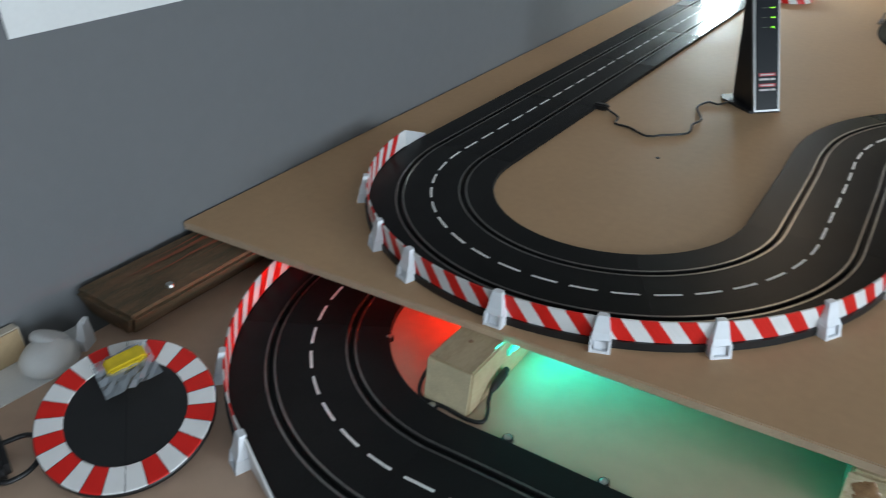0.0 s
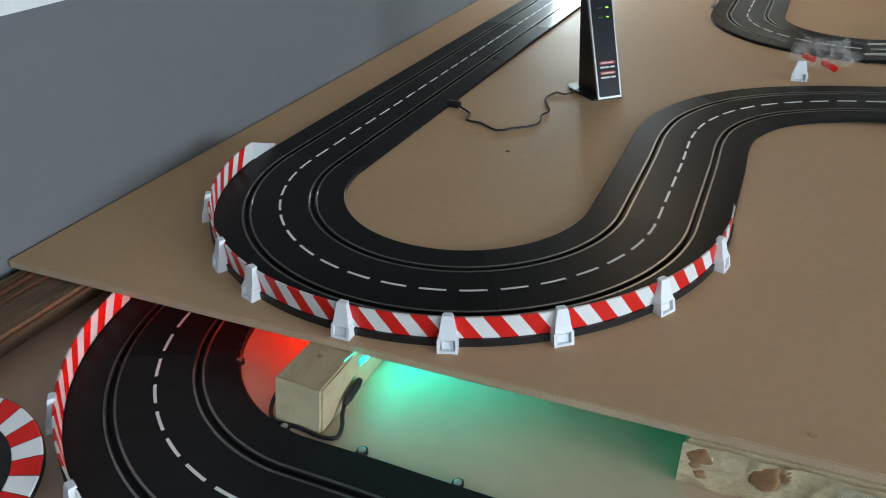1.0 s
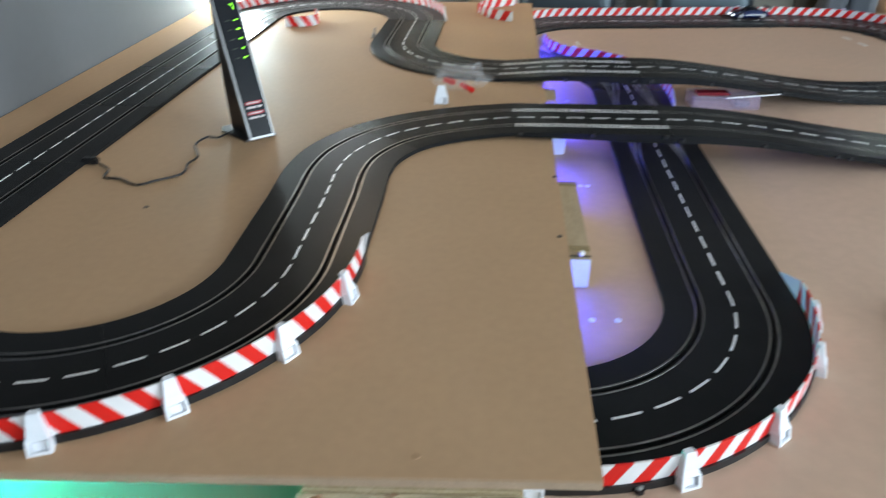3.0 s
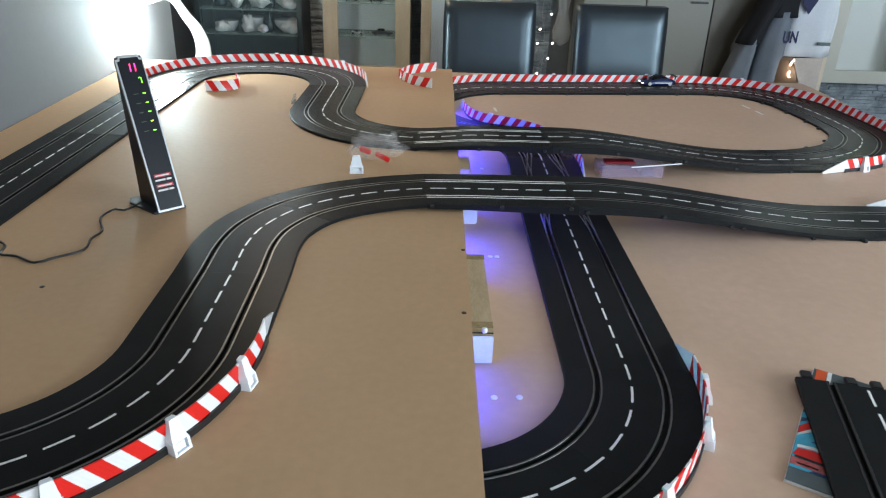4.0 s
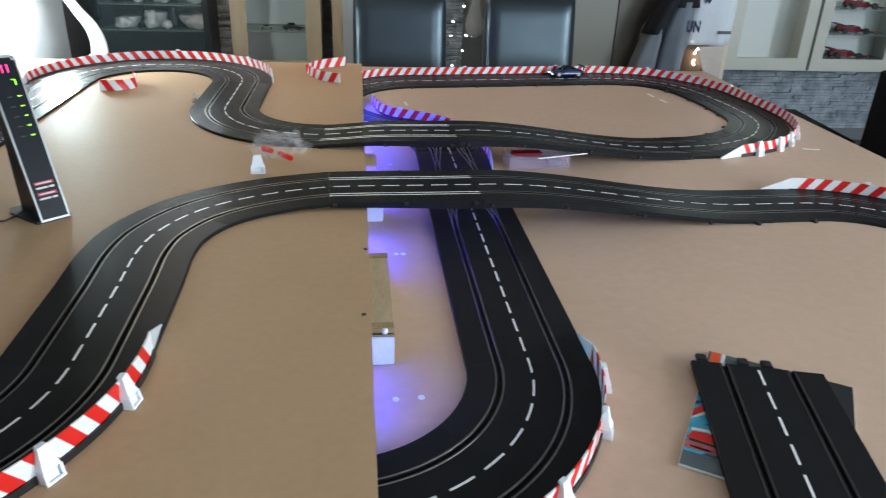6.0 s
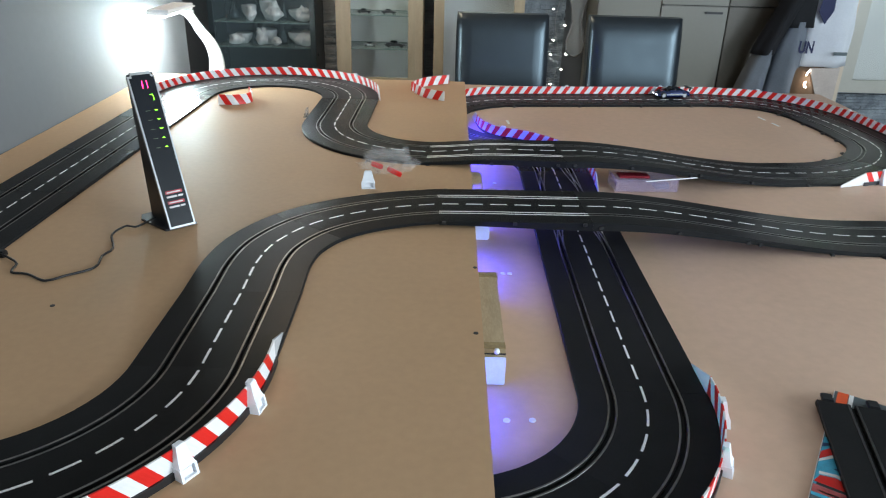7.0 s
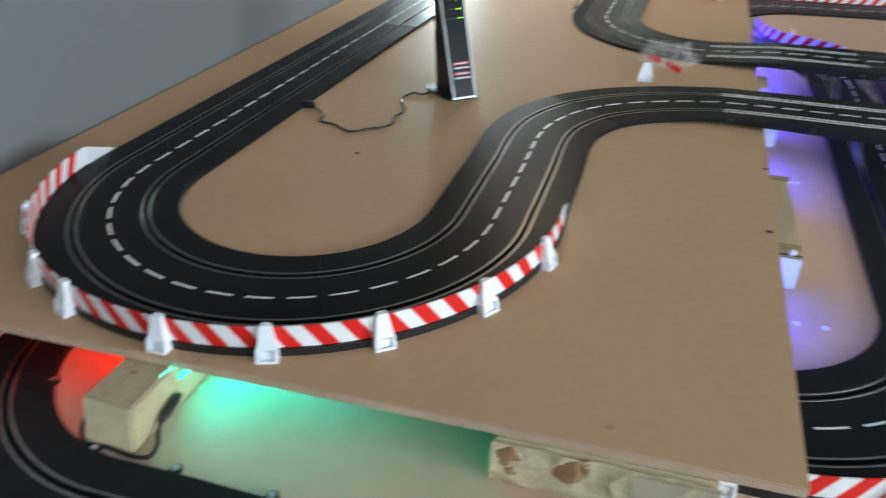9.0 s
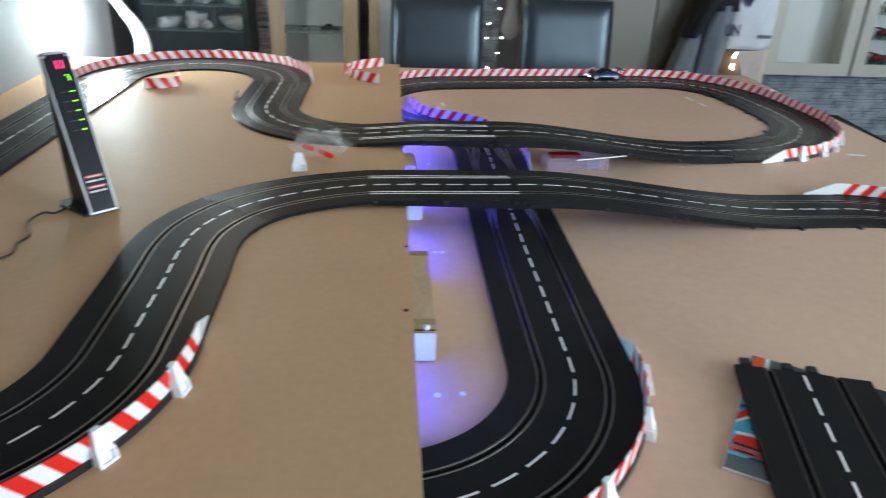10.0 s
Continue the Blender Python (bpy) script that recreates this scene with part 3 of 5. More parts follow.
BACK = 4.2
NEAR = -3.3
setting("floor", boxes((-2.6, NEAR - 0.1, FLOOR - 0.1, 4.72, BACK + 0.2, FLOOR)), FLOORM, "dark wooden room floor", "floor")
setting("ceiling", boxes((-2.6, NEAR - 0.1, 1.70, 4.72, BACK + 0.2, 1.80)), CEIL, "plain white ceiling", "ceiling")
setting("wall_west", prism([(-1.40, NEAR - 0.1), (-1.1242, NEAR - 0.1), (-1.256, 2.90), (-1.40, 2.90)], FLOOR, 1.70), WALLPAINT, "smooth grey painted wall beside the track boards", "wall")
setting("wall_alcove", boxes((-2.6, 2.9, FLOOR, -2.5, BACK, 1.70), (-2.5, 2.8, FLOOR, -1.40, 2.9, 1.70)), WALLPAINT, "grey painted alcove wall", "wall")
setting("wall_north", boxes((-2.5, BACK, FLOOR, 4.72, BACK + 0.1, 1.70)), WALLPAINT, "grey painted wall behind cabinets and shelves", "wall")
setting("wall_east", boxes((4.62, NEAR, FLOOR, 4.72, -2.02, 1.70), (4.62, 0.22, FLOOR, 4.72, BACK, 1.70), (4.62, -2.02, FLOOR, 4.72, 0.22, 0.08), (4.62, -2.02, 1.42, 4.72, 0.22, 1.70)), WALLPAINT, "grey painted wall with a window", "wall")
setting("wall_south", boxes((-1.12, NEAR - 0.1, FLOOR, 1.60, NEAR, 1.70), (3.70, NEAR - 0.1, FLOOR, 4.72, NEAR, 1.70), (1.60, NEAR - 0.1, FLOOR, 3.70, NEAR, -0.05), (1.60, NEAR - 0.1, 1.55, 3.70, NEAR, 1.70)), WALLPAINT, "grey painted wall with a wide window", "wall")

# ---- the boards ----
table = thing("track_table", (0.16, 1.1, FLOOR), "large brown board on wooden trestle legs", "table")
part("tabletop", boxes((-1.308, -1.75, -H - 0.018 - FLOOR, 1.40, 1.62, -H - FLOOR), bevel=0.0015), MDF_LOW, table)
for x in (-1.25, 1.25):
    for y in (-1.6, 1.45):
        part("leg", boxes((x - 0.03, y - 0.03, 0, x + 0.03, y + 0.03, -H - 0.018 - FLOOR), bevel=0.003), PINE, table)
board = tagged(part("raised_board", prism([(-1.190, -0.070), (0.0, 0.0), (0.0, 2.44), (-1.243, 2.44)], -0.012, 0.0, 0.0012), MDF), "brown raised board carrying the upper race track", "board")
board.data.materials.append(MDF_EDGE)
for face in board.data.polygons:
    face.material_index = int(abs(face.normal.z) < 0.5)


def beam(name, x0, y0, x1, y1, z0, z1, label, mat=PINE, rz=0.0):
    cx, cy = (x0 + x1) / 2, (y0 + y1) / 2
    ob = thing(name, (cx, cy, z0), label, "wooden beam", rz=rz)
    part("timber", boxes((x0 - cx, y0 - cy, 0, x1 - cx, y1 - cy, z1 - z0), bevel=0.003), mat, ob)
    return ob


LOW = -H
b1 = thing("support_beam", (-0.6815, 0.157, LOW), "pale wooden support beam under the raised board edge", "wooden beam")
bm = boxes((-0.0305, -0.263, 0, 0.0305, 0.263, 0.0548), bevel=0.002)
for v in bm.verts:
    if v.co.y < -0.2:
        v.co.y += -0.0115 * (1 - v.co.z / 0.0548)
part("timber", bm, PINE, b1)
bm = boxes((-0.0296, -0.2650, 0.0008, 0.0296, -0.2632, 0.0540), bevel=0.0006)
for v in bm.verts:
    v.co.y += -0.0115 * (1 - v.co.z / 0.0548)
part("end_face", bm, PINE_END, b1, "sawn pale end grain")
part("screw_hole", lathe([(0.0035, 0.0546), (0.0028, 0.0552)], 10, Matrix.Translation((-0.004, -0.215, 0))), KNOT, b1, "dark screw hole")
part("screw_hole", lathe([(0.0035, 0.0546), (0.0028, 0.0552)], 10, Matrix.Translation((0.006, -0.185, 0))), KNOT, b1, "dark screw hole")
b2 = beam("knotty_beam", -0.290, -0.016, -0.076, 0.034, LOW, -0.0122, "shiny wrapped wooden beam with brown knots under the board edge", WRAPWOOD, rz=3.2)
for kx, kz, kr, kh in ((-0.092, 0.036, 0.0150, 0.0030), (-0.088, 0.016, 0.0080, 0.0024), (-0.030, 0.034, 0.0185, 0.0036), (-0.016, 0.043, 0.0100, 0.0030)):
    bm = bmesh.new()
    bmesh.ops.create_icosphere(bm, subdivisions=4, radius=1.0)
    for v in bm.verts:
        n = v.co.normalized()
        k = 1 + 0.30 * noise.noise(Vector((n.x * 1.8, n.z * 1.8, kx * 40)))
        v.co = Vector((max(-0.1065, kx + n.x * kr * k * 0.88), -0.0262 + n.y * kh * k, min(0.0535, kz + n.z * kr * k)))
    part("knot", bm, KNOT, b2, "dark brown knot", True)
bm = bmesh.new()
grid = []
for i in range(91):
    x = -0.109 + 0.218 * i / 90
    col = []
    for j in range(25):
        z = 0.0545 * j / 24
        fold = abs(noise.noise(Vector((x * 20 + z * 16, z * 30 - x * 14, 2.0))))
        fine = abs(noise.noise(Vector((x * 110, z * 140, 9.0))))
        col.append(bm.verts.new((x, -0.0255 - 0.0036 * (1 - fold) ** 3 - 0.0011 * (1 - fine) ** 5, z)))
    grid.append(col)
for i in range(90):
    for j in range(24):
        bm.faces.new((grid[i][j], grid[i + 1][j], grid[i + 1][j + 1], grid[i][j + 1]))
part("wrap", bm, WRAPWOOD, b2, "crinkled clear plastic wrap", True)
part("plastic_sheet", boxes((0.030, -0.0335, 0.0, 0.1085, -0.0325, 0.052)), thin_film("milky_sheet", (0.64, 0.60, 0.48), 0.80), b2, "milky plastic sheet round the beam end")
b3 = beam("edge_beam", -0.11, 0.456, 0.034, 0.742, LOW, -0.0122, "wooden support block that sticks out from under the board")
part("paper_end", boxes((0.030, -0.1466, 0.003, 0.072, -0.1437, 0.052), bevel=0.0012), TAPE, b3, "white paper stuck on the end")
part("dark_gap", boxes((0.0385, -0.1432, 0.0550, 0.0715, -0.1395, 0.0556)), BLACK, b3, "dark gap behind the paper")
part("cable_end", lathe([(0.0035, 0), (0.0050, 0.003), (0.0040, 0.007), (0.0018, 0.0085)], 14, Matrix.Translation((0.0575, -0.1395, 0.0550))), WHITE, b3, "small white knob", True)
part("tape", boxes((0.036, -0.126, 0.0549, 0.0722, -0.108, 0.0556), bevel=0.0002), TAN_TAPE, b3, "shiny brown tape")
part("tape", boxes((0.036, 0.118, 0.0549, 0.0722, 0.138, 0.0556), bevel=0.0002), TAN_TAPE, b3, "shiny brown tape")
beam("edge_beam", -0.11, 1.235, 0.028, 1.335, LOW, -0.0122, "wooden support block beneath the board edge")
beam("edge_beam", -0.11, 1.012, 0.036, 1.072, LOW, -0.0122, "taped white support block beneath the board edge", TAPE)
beam("edge_beam", -0.11, 2.02, -0.01, 2.30, LOW, -0.0122, "wooden support block beneath the board edge")
logb = thing("wood_block", (-1.119, -0.13, LOW), "dark old wooden block lying beside the wall", "wood block", rz=0)
part("screw", lathe([(0.006, 0.0521), (0.005, 0.0562)], 12, Matrix.Translation((0.038, -0.049, 0))), STEEL, logb, "shiny screw head")
bm = boxes((-0.064, -0.126, 0, 0.060, 0.34, 0.052), bevel=0.006)
bmesh.ops.subdivide_edges(bm, edges=[e for e in bm.edges if e.calc_length() > 0.1], cuts=14, use_grid_fill=True)
for v in bm.verts:
    v.co += Vector((noise.noise(v.co * 30), noise.noise(v.co * 26 + Vector((5, 0, 0))), noise.noise(v.co * 34 + Vector((0, 7, 0))))) * 0.0016
    sag = 1 - min(1.0, v.co.z / 0.052)
    v.co.x -= 0.040 * sag ** 1.5 if v.co.x > 0 else 0
    v.co.y += 0.016 * sag if v.co.y < -0.1 else 0
    v.co.z = max(v.co.z, 0.0)
part("timber", bm, OLDWOOD, logb)
# thin red strips on the block's top paint the red LED spill
for x0, w, y0, y1, sd in ((-0.026, 0.012, -0.07, 0.32, 4), (-0.006, 0.007, -0.05, 0.28, 7), (-0.040, 0.005, -0.02, 0.30, 2), (0.012, 0.004, 0.02, 0.30, 9)):
    bm = bmesh.new()
    n = 60
    rows = []
    for i in range(n + 1):
        t = i / n
        half = w / 2 * math.sin(math.pi * min(1.0, 0.04 + t * 1.1)) * (0.65 + 0.8 * abs(noise.noise(Vector((t * 16, sd, 1)))))
        mid = x0 + 0.005 * noise.noise(Vector((t * 5, sd, 3)))
        rows.append([bm.verts.new((mid + k * max(half, 0.0003), y0 + (y1 - y0) * t, 0.0539)) for k in (-1, 1)])
    for p, q in zip(rows, rows[1:]):
        bm.faces.new((p[0], p[1], q[1], q[0]))
    part("red_streak", bm, RED_LIT_WOOD, logb, "red LED light painted as a streak along the block")

# ---- screws and clips along the track ----
def screw_tab(x, y, z, rz, head=None):
    ob = thing("track_clip", (x, y, z), "black track fixing tab with a black screw" if head else "black track fixing tab with a steel screw", "track clip", "track clips", rz=rz)
    part("tab", prism([(-0.006, -0.010), (0.006, -0.010), (0.006, 0.002), (0.003, 0.0065), (-0.003, 0.0065), (-0.006, 0.002)], 0, 0.0050, 0.0006), BLACK, ob)
    part("screw", lathe([(0.0042, 0.0050), (0.0042, 0.0062), (0.0022, 0.0074)], 12), head or STEEL, ob, "black screw head" if head else "steel screw head")
    return ob


for x, y, rz in ((-0.596, -0.122, 0), (-0.486, -0.120, 0), (-0.344, -0.105, 22), (-0.175, -0.031, 14), (-0.005, -0.011, 0), (0.04, -0.013, 0), (-0.693, -0.127, -10), (-0.813, -0.056, -50)):
    screw_tab(x, y, LOW, rz)
screw_tab(0.049, 0.055, LOW, 196)


def edge_tab(x, y):
    """A dark fixing tab at the track edge nearest to a place."""
    s = min((COURSE.total * k / 4000 for k in range(4000)), key=lambda q: (COURSE.at(q) - Vector((x, y, LO))).length)
    p, out = COURSE.at(s), COURSE.left(s)
    if out.dot(Vector((x, y, 0)) - Vector((p.x, p.y, 0))) < 0:
        out = -out
    p = p + out * (HALF + 0.0055)
    screw_tab(p.x, p.y, LOW, math.degrees(math.atan2(out.y, out.x)) - 90, BLACK)


for x, y in ((1.045, 0.976), (1.187, 0.900), (0.898, 0.984), (1.209, 2.295), (1.240, 2.158), (1.245, 2.03), (1.229, 1.940), (1.180, 1.800), (1.10, 1.70), (0.192, 2.294), (0.45, 2.34), (0.699, 2.370), (0.90, 2.395), (1.06, 2.39)):
    edge_tab(x, y)


FILLED = material("filled_hole", (0.42, 0.26, 0.14), 0.6)


def disc(name, x, y, z, r, mat, label, h=0.0015):
    return tagged(part(name, lathe([(r, z), (r * 0.9, z + h)], 16, Matrix.Translation((x, y, 0))), mat), label, "cap")


for x, y in ((0.032, 0.370), (0.069, 0.372), (0.070, 0.846), (0.056, 0.846), (0.068, 1.405)):
    disc("screw_cap", x, y, LOW, 0.0052, WHITE, "small white round cap on the table board")
for x, y in ((-0.180, 0.019), (-0.011, 0.497), (-0.006, 0.731), (-0.691, 0.545)):
    disc("board_screw", x, y, 0.0, 0.0042, FILLED if y < 0.1 else BLACK, "small countersunk screw in the raised board", 0.0006)

tagged(part("board_chip", lathe([(0.0045, LOW), (0.003, LOW + 0.0006)], 10, Matrix.Translation((0.923, 0.445, 0)) @ Matrix.Diagonal((1.0, 0.5, 1, 1))), KNOT), "small dark chip mark on the table board", "mark")

# ---- position tower ----
tower = thing("position_tower", (-0.592, 0.876, 0), "black lap counter tower with silver frame and lit displays", "tower", rz=42.5)
LEAN_T = math.degrees(math.atan2(0.121, 0.296))
TL = 0.314
tilt = pose(0, 0, 0.004, -LEAN_T, 0, 0)


def tower_part(name, bm, mat, label="", m=tilt, under=None):
    ob = part(name, bm, mat, under or tower, label)
    if m is not None:
        ob.data.transform(m)
    return ob


def trapezoid(w0, w1, z0, z1, y0, y1, bevel=0.0, corner=0.0):
    bm = bmesh.new()
    a = [bm.verts.new(p) for p in ((-w0, y0, z0), (w0, y0, z0), (w1, y0, z1), (-w1, y0, z1))]
    b = [bm.verts.new(p) for p in ((-w0, y1, z0), (w0, y1, z0), (w1, y1, z1), (-w1, y1, z1))]
    bm.faces.new(a), bm.faces.new(b[::-1])
    for i in range(4):
        bm.faces.new((a[i], b[i], b[(i + 1) % 4], a[(i + 1) % 4]))
    bmesh.ops.recalc_face_normals(bm, faces=bm.faces[:])
    if corner > 0:
        tops = [e for e in bm.edges if all(v.co.z > z1 - 1e-6 for v in e.verts) and abs(e.verts[0].co.x - e.verts[1].co.x) < 1e-6]
        bmesh.ops.bevel(bm, geom=tops, offset=corner, segments=5, affect="EDGES", clamp_overlap=True)
    if bevel > 0:
        edges = [e for e in bm.edges if abs(e.verts[0].co.y - e.verts[1].co.y) < 1e-6]
        bmesh.ops.bevel(bm, geom=edges, offset=bevel, segments=2, affect="EDGES", clamp_overlap=True)
    return bm


tower_part("panel_frame", trapezoid(0.0265, 0.0275, 0, TL, 0.001, 0.008, 0.0, 0.0075), SILVER, "silver frame round the display panel")
tower_part("display_panel", trapezoid(0.0232, 0.0242, 0.004, TL - 0.0055, -0.0006, 0.004, 0.0006, 0.0060), PANEL, "glossy black display panel")
bm = bmesh.new()
for s in (-0.025, 0.025):
    for y, z in ((0.010, 0.0), (0.095, 0.0), (0.1265, 0.288), (0.1215, 0.291)):
        bm.verts.new((s, y, z))
bm.verts.ensure_lookup_table()
V = bm.verts
for q in ((0, 1, 2, 3), (7, 6, 5, 4), (0, 4, 5, 1), (1, 5, 6, 2), (2, 6, 7, 3), (3, 7, 4, 0)):
    bm.faces.new([V[i] for i in q])
bmesh.ops.recalc_face_normals(bm, faces=bm.faces[:])
tower_part("tower_body", bm, BLACK, "black wedge-shaped housing", None)
tower_part("base_plate", prism([(-0.035, 0.004), (0.031, 0.004), (0.034, 0.03), (0.031, 0.115), (-0.04, 0.115), (-0.05, 0.09)], 0, 0.005, 0.001), BLACK, "black foot plate", None)


def bar7(x, z, on, s):
    """A seven-segment numeral from bars; on: which of a to g are lit."""
    w, h, t = 0.0062 * s, 0.0068 * s, 0.0012 * s
    seg = {"a": (-w / 2, h, w / 2, h + t), "g": (-w / 2, 0, w / 2, t), "d": (-w / 2, -h, w / 2, -h + t), "b": (w / 2, 0, w / 2 + t, h + t), "c": (w / 2, -h, w / 2 + t, 0), "f": (-w / 2 - t, 0, -w / 2, h + t), "e": (-w / 2 - t, -h, -w / 2, 0)}
    rows = [(x + seg[k][0], -0.0014, z + seg[k][1], x + seg[k][2], -0.0008, z + seg[k][3]) for k in on]
    return boxes(*rows)


LABEL_BAR = material("faded_pale_print", (0.56, 0.50, 0.50), 0.5)
LABEL_RED = material("dark_red_label", (0.42, 0.02, 0.03), 0.4)
tower_part("lap_digit", bar7(-0.0065, TL - 0.026, "bc", 1.05), LED_R, "lit red numeral")
tower_part("lap_digit", bar7(0.0030, TL - 0.026, "bc", 1.05), LED_R, "lit red numeral")
tower_part("place_digit", bar7(0.0095, TL - 0.052, "abc", 0.78), LED_G, "lit green numeral")
for k in range(5):
    z = TL - 0.078 - 0.0185 * k
    tower_part("place_dash", boxes((0.0085, -0.0014, z, 0.0138, -0.0008, z + 0.0016)), LED_G, "lit green dash")
    tower_part("dim_digit", boxes((-0.010, -0.0010, z, -0.001, -0.0007, z + 0.0014)), LED_DIM, "unlit digit")
for z in (0.0690, 0.0485):
    tower_part("red_label", boxes((-0.017, -0.0014, z, 0.0165, -0.0008, z + 0.0062)), LABEL_RED, "red label plate")
    tower_part("label_bars", boxes((-0.0145, -0.0018, z + 0.0018, 0.013, -0.0014, z + 0.0042)), LABEL_BAR, "pale bar on the red label")
    tower_part("label_bars", boxes((-0.0165, -0.0014, z - 0.0078, 0.004, -0.0008, z - 0.0040)), LABEL_BAR, "pale bar below the red label")
    tower_part("label_bars", boxes((0.0065, -0.0014, z - 0.0078, 0.0160, -0.0008, z - 0.0040)), LABEL_BAR, "pale bar below the red label")
tower_part("side_knob", lathe([(0.006, 0), (0.005, 0.008)], 12, Matrix.Translation((0.025, 0.03, 0.010)) @ pose(0, 0, 0, 0, 90, 0)), BLACK, "small black plug", None)

tagged(part("tower_cable", tube(spline([(-0.880, 0.722, 0.010), (-0.848, 0.706, 0.004), (-0.826, 0.688, 0.003), (-0.818, 0.655, 0.0025), (-0.788, 0.650, 0.0025), (-0.744, 0.626, 0.0025), (-0.722, 0.645, 0.0025), (-0.685, 0.682, 0.0025), (-0.692, 0.730, 0.003), (-0.687, 0.765, 0.003), (-0.716, 0.830, 0.003), (-0.706, 0.875, 0.003), (-0.686, 0.869, 0.003), (-0.665, 0.915, 0.004), (-0.645, 0.935, 0.005)], 0.01), 0.0022), BLACK, None, "", True), "thin wavy black cable from tower to track", "cable")
tagged(part("cable_plug", boxes((-0.892, 0.712, 0.0, -0.862, 0.728, 0.013), bevel=0.003), BLACK), "black cable plug beside the track", "plug")

# ---- light strip under the board, with its cable ----
strip = thing("led_strip", (-0.649, 0.04, LOW), "green glowing light strip stuck to the support beam", "light strip")
part("strip", boxes((-0.0016, -0.075, 0.034, 0.0016, 0.36, 0.043), bevel=0.0006), STRIP_SOFT, strip, "softly glowing strip")
part("diode", boxes((0.0018, -0.066, 0.036, 0.0040, -0.044, 0.042), bevel=0.0008), STRIP_G, strip, "glowing green diode")
part("diode", boxes((0.0018, 0.02, 0.036, 0.0040, 0.042, 0.042), bevel=0.0008), STRIP_G, strip, "glowing green diode")
part("connector", tube([(0.0055, -0.120, 0.015), (0.0055, -0.110, 0.018), (0.0055, -0.092, 0.022), (0.0055, -0.084, 0.024)], [0.0030, 0.0052, 0.0052, 0.0034], 10), BLACK, strip, "black connector")
tagged(part("strip_cable", tube(spline([(-0.6435, -0.080, LOW + 0.015), (-0.641, -0.090, LOW + 0.008), (-0.636, -0.098, LOW + 0.0035), (-0.632, -0.116, LOW + 0.003), (-0.650, -0.122, LOW + 0.003), (-0.680, -0.120, LOW + 0.003), (-0.710, -0.122, LOW + 0.003), (-0.722, -0.110, LOW + 0.010), (-0.719, -0.090, LOW + 0.03)], 0.006), 0.0024), BLACK, None, "", True), "black cable looped round the beam end", "cable")

# the disc leans on the wood block
LEAN_D = Vector((0.252, -0.228, 1.0)).to_track_quat('Z', 'Y').to_matrix().to_4x4()
DISC_AT, DISC_R = Vector((-0.9368, -0.3468, -0.0293)), 0.0922
SEAM = LEAN_D.inverted() @ Vector((0.066, -0.0541, -0.029))
DISC_TURN = math.degrees(math.atan2(SEAM.y, SEAM.x))
# ---- round kerb disc and loose things at the near left ----
kerb = thing("kerb_disc", DISC_AT, "black disc with red and white kerb rim leaning on wood", "track insert")
kerb.matrix_world = Matrix.Translation(DISC_AT) @ LEAN_D @ pose(0, 0, -0.0062, 0, 0, DISC_TURN) @ Matrix.Scale(DISC_R / 0.097, 4)
part("disc", lathe([(0.0965, -0.002), (0.098, -0.001), (0.098, 0.004), (0.097, 0.0052)], 64), BLACK, kerb, "black disc")
part("seam", boxes((-0.0660, -0.0003, 0.0052, 0.0660, 0.0003, 0.0055)), SLOT, kerb, "fine seam between two halves")
for k in range(26):
    a0, a1 = 360 / 26 * k + 0.25, 360 / 26 * (k + 1) - 0.25
    bm = bmesh.new()
    n = 4
    rings = []
    for r, z in ((0.0665, 0.0053), (0.0675, 0.0062), (0.0955, 0.0062), (0.097, 0.0052)):
        rings.append([bm.verts.new((r * math.cos(radians(a0 + (a1 - a0) * j / n)), r * math.sin(radians(a0 + (a1 - a0) * j / n)), z)) for j in range(n + 1)])
    for a, b in zip(rings, rings[1:]):
        for j in range(n):
            bm.faces.new((a[j], b[j], b[j + 1], a[j + 1]))
    part("kerb_block", bm, F_RED if k % 13 % 2 else F_WHITE, kerb)
pack = thing("small_packet", (-1.035, -0.305, LOW + 0.0066), "small clear packet with a yellow card lying on the disc", "packet")
pack.matrix_world = Matrix.Translation(DISC_AT + Vector((-0.0348, 0.0291, 0.0154))) @ LEAN_D @ pose(0, 0, 0.0004, 0, 0, 24)
part("card", boxes((-0.018, 0.000, 0.001, 0.026, 0.020, 0.0145), bevel=0.003), material("yellow_card", (0.70, 0.50, 0.02), 0.5, 0, 0.3, 90), pack, "yellow printed card")
bm = bmesh.new()
g = [[bm.verts.new((-0.03 + 0.062 * i / 10, -0.028 + 0.052 * j / 8, 0.0095 + 0.005 * noise.noise(Vector((i * 0.9, j * 1.1, 3))))) for j in range(9)] for i in range(11)]
for i in range(10):
    for j in range(8):
        bm.faces.new((g[i][j], g[i + 1][j], g[i + 1][j + 1], g[i][j + 1]))
part("wrapper", bm, thin_film("packet_film", (0.42, 0.46, 0.50), 0.55), pack, "crinkled clear wrapper")


# ---- white appliance, sheet and black controller at the near left ----
tagged(part("paper_sheet", prism([(-1.18, -0.55), (-1.100, -0.56), (-1.104, -0.408), (-1.100, -0.312), (-1.178, -0.262)], LOW, LOW + 0.002), PAPER), "white sheet lying on the table board", "paper")
holder = thing("white_holder", (-1.128, -0.330, LOW + 0.002), "rounded white plastic holder on the white sheet", "holder", rz=30)
part("shell", lathe([(0.030, 0), (0.0345, 0.006), (0.0335, 0.016), (0.027, 0.025), (0.014, 0.031)], 28), WHITE, holder, "", True)
bm = lathe([(0.0225, 0.0), (0.0225, 0.0050), (0.0200, 0.0085), (0.012, 0.0100)], 24)
bm.transform(pose(-0.006, 0.016, 0.0225, -16, 12, 0) @ Matrix.Diagonal((1.1, 0.72, 1, 1)))
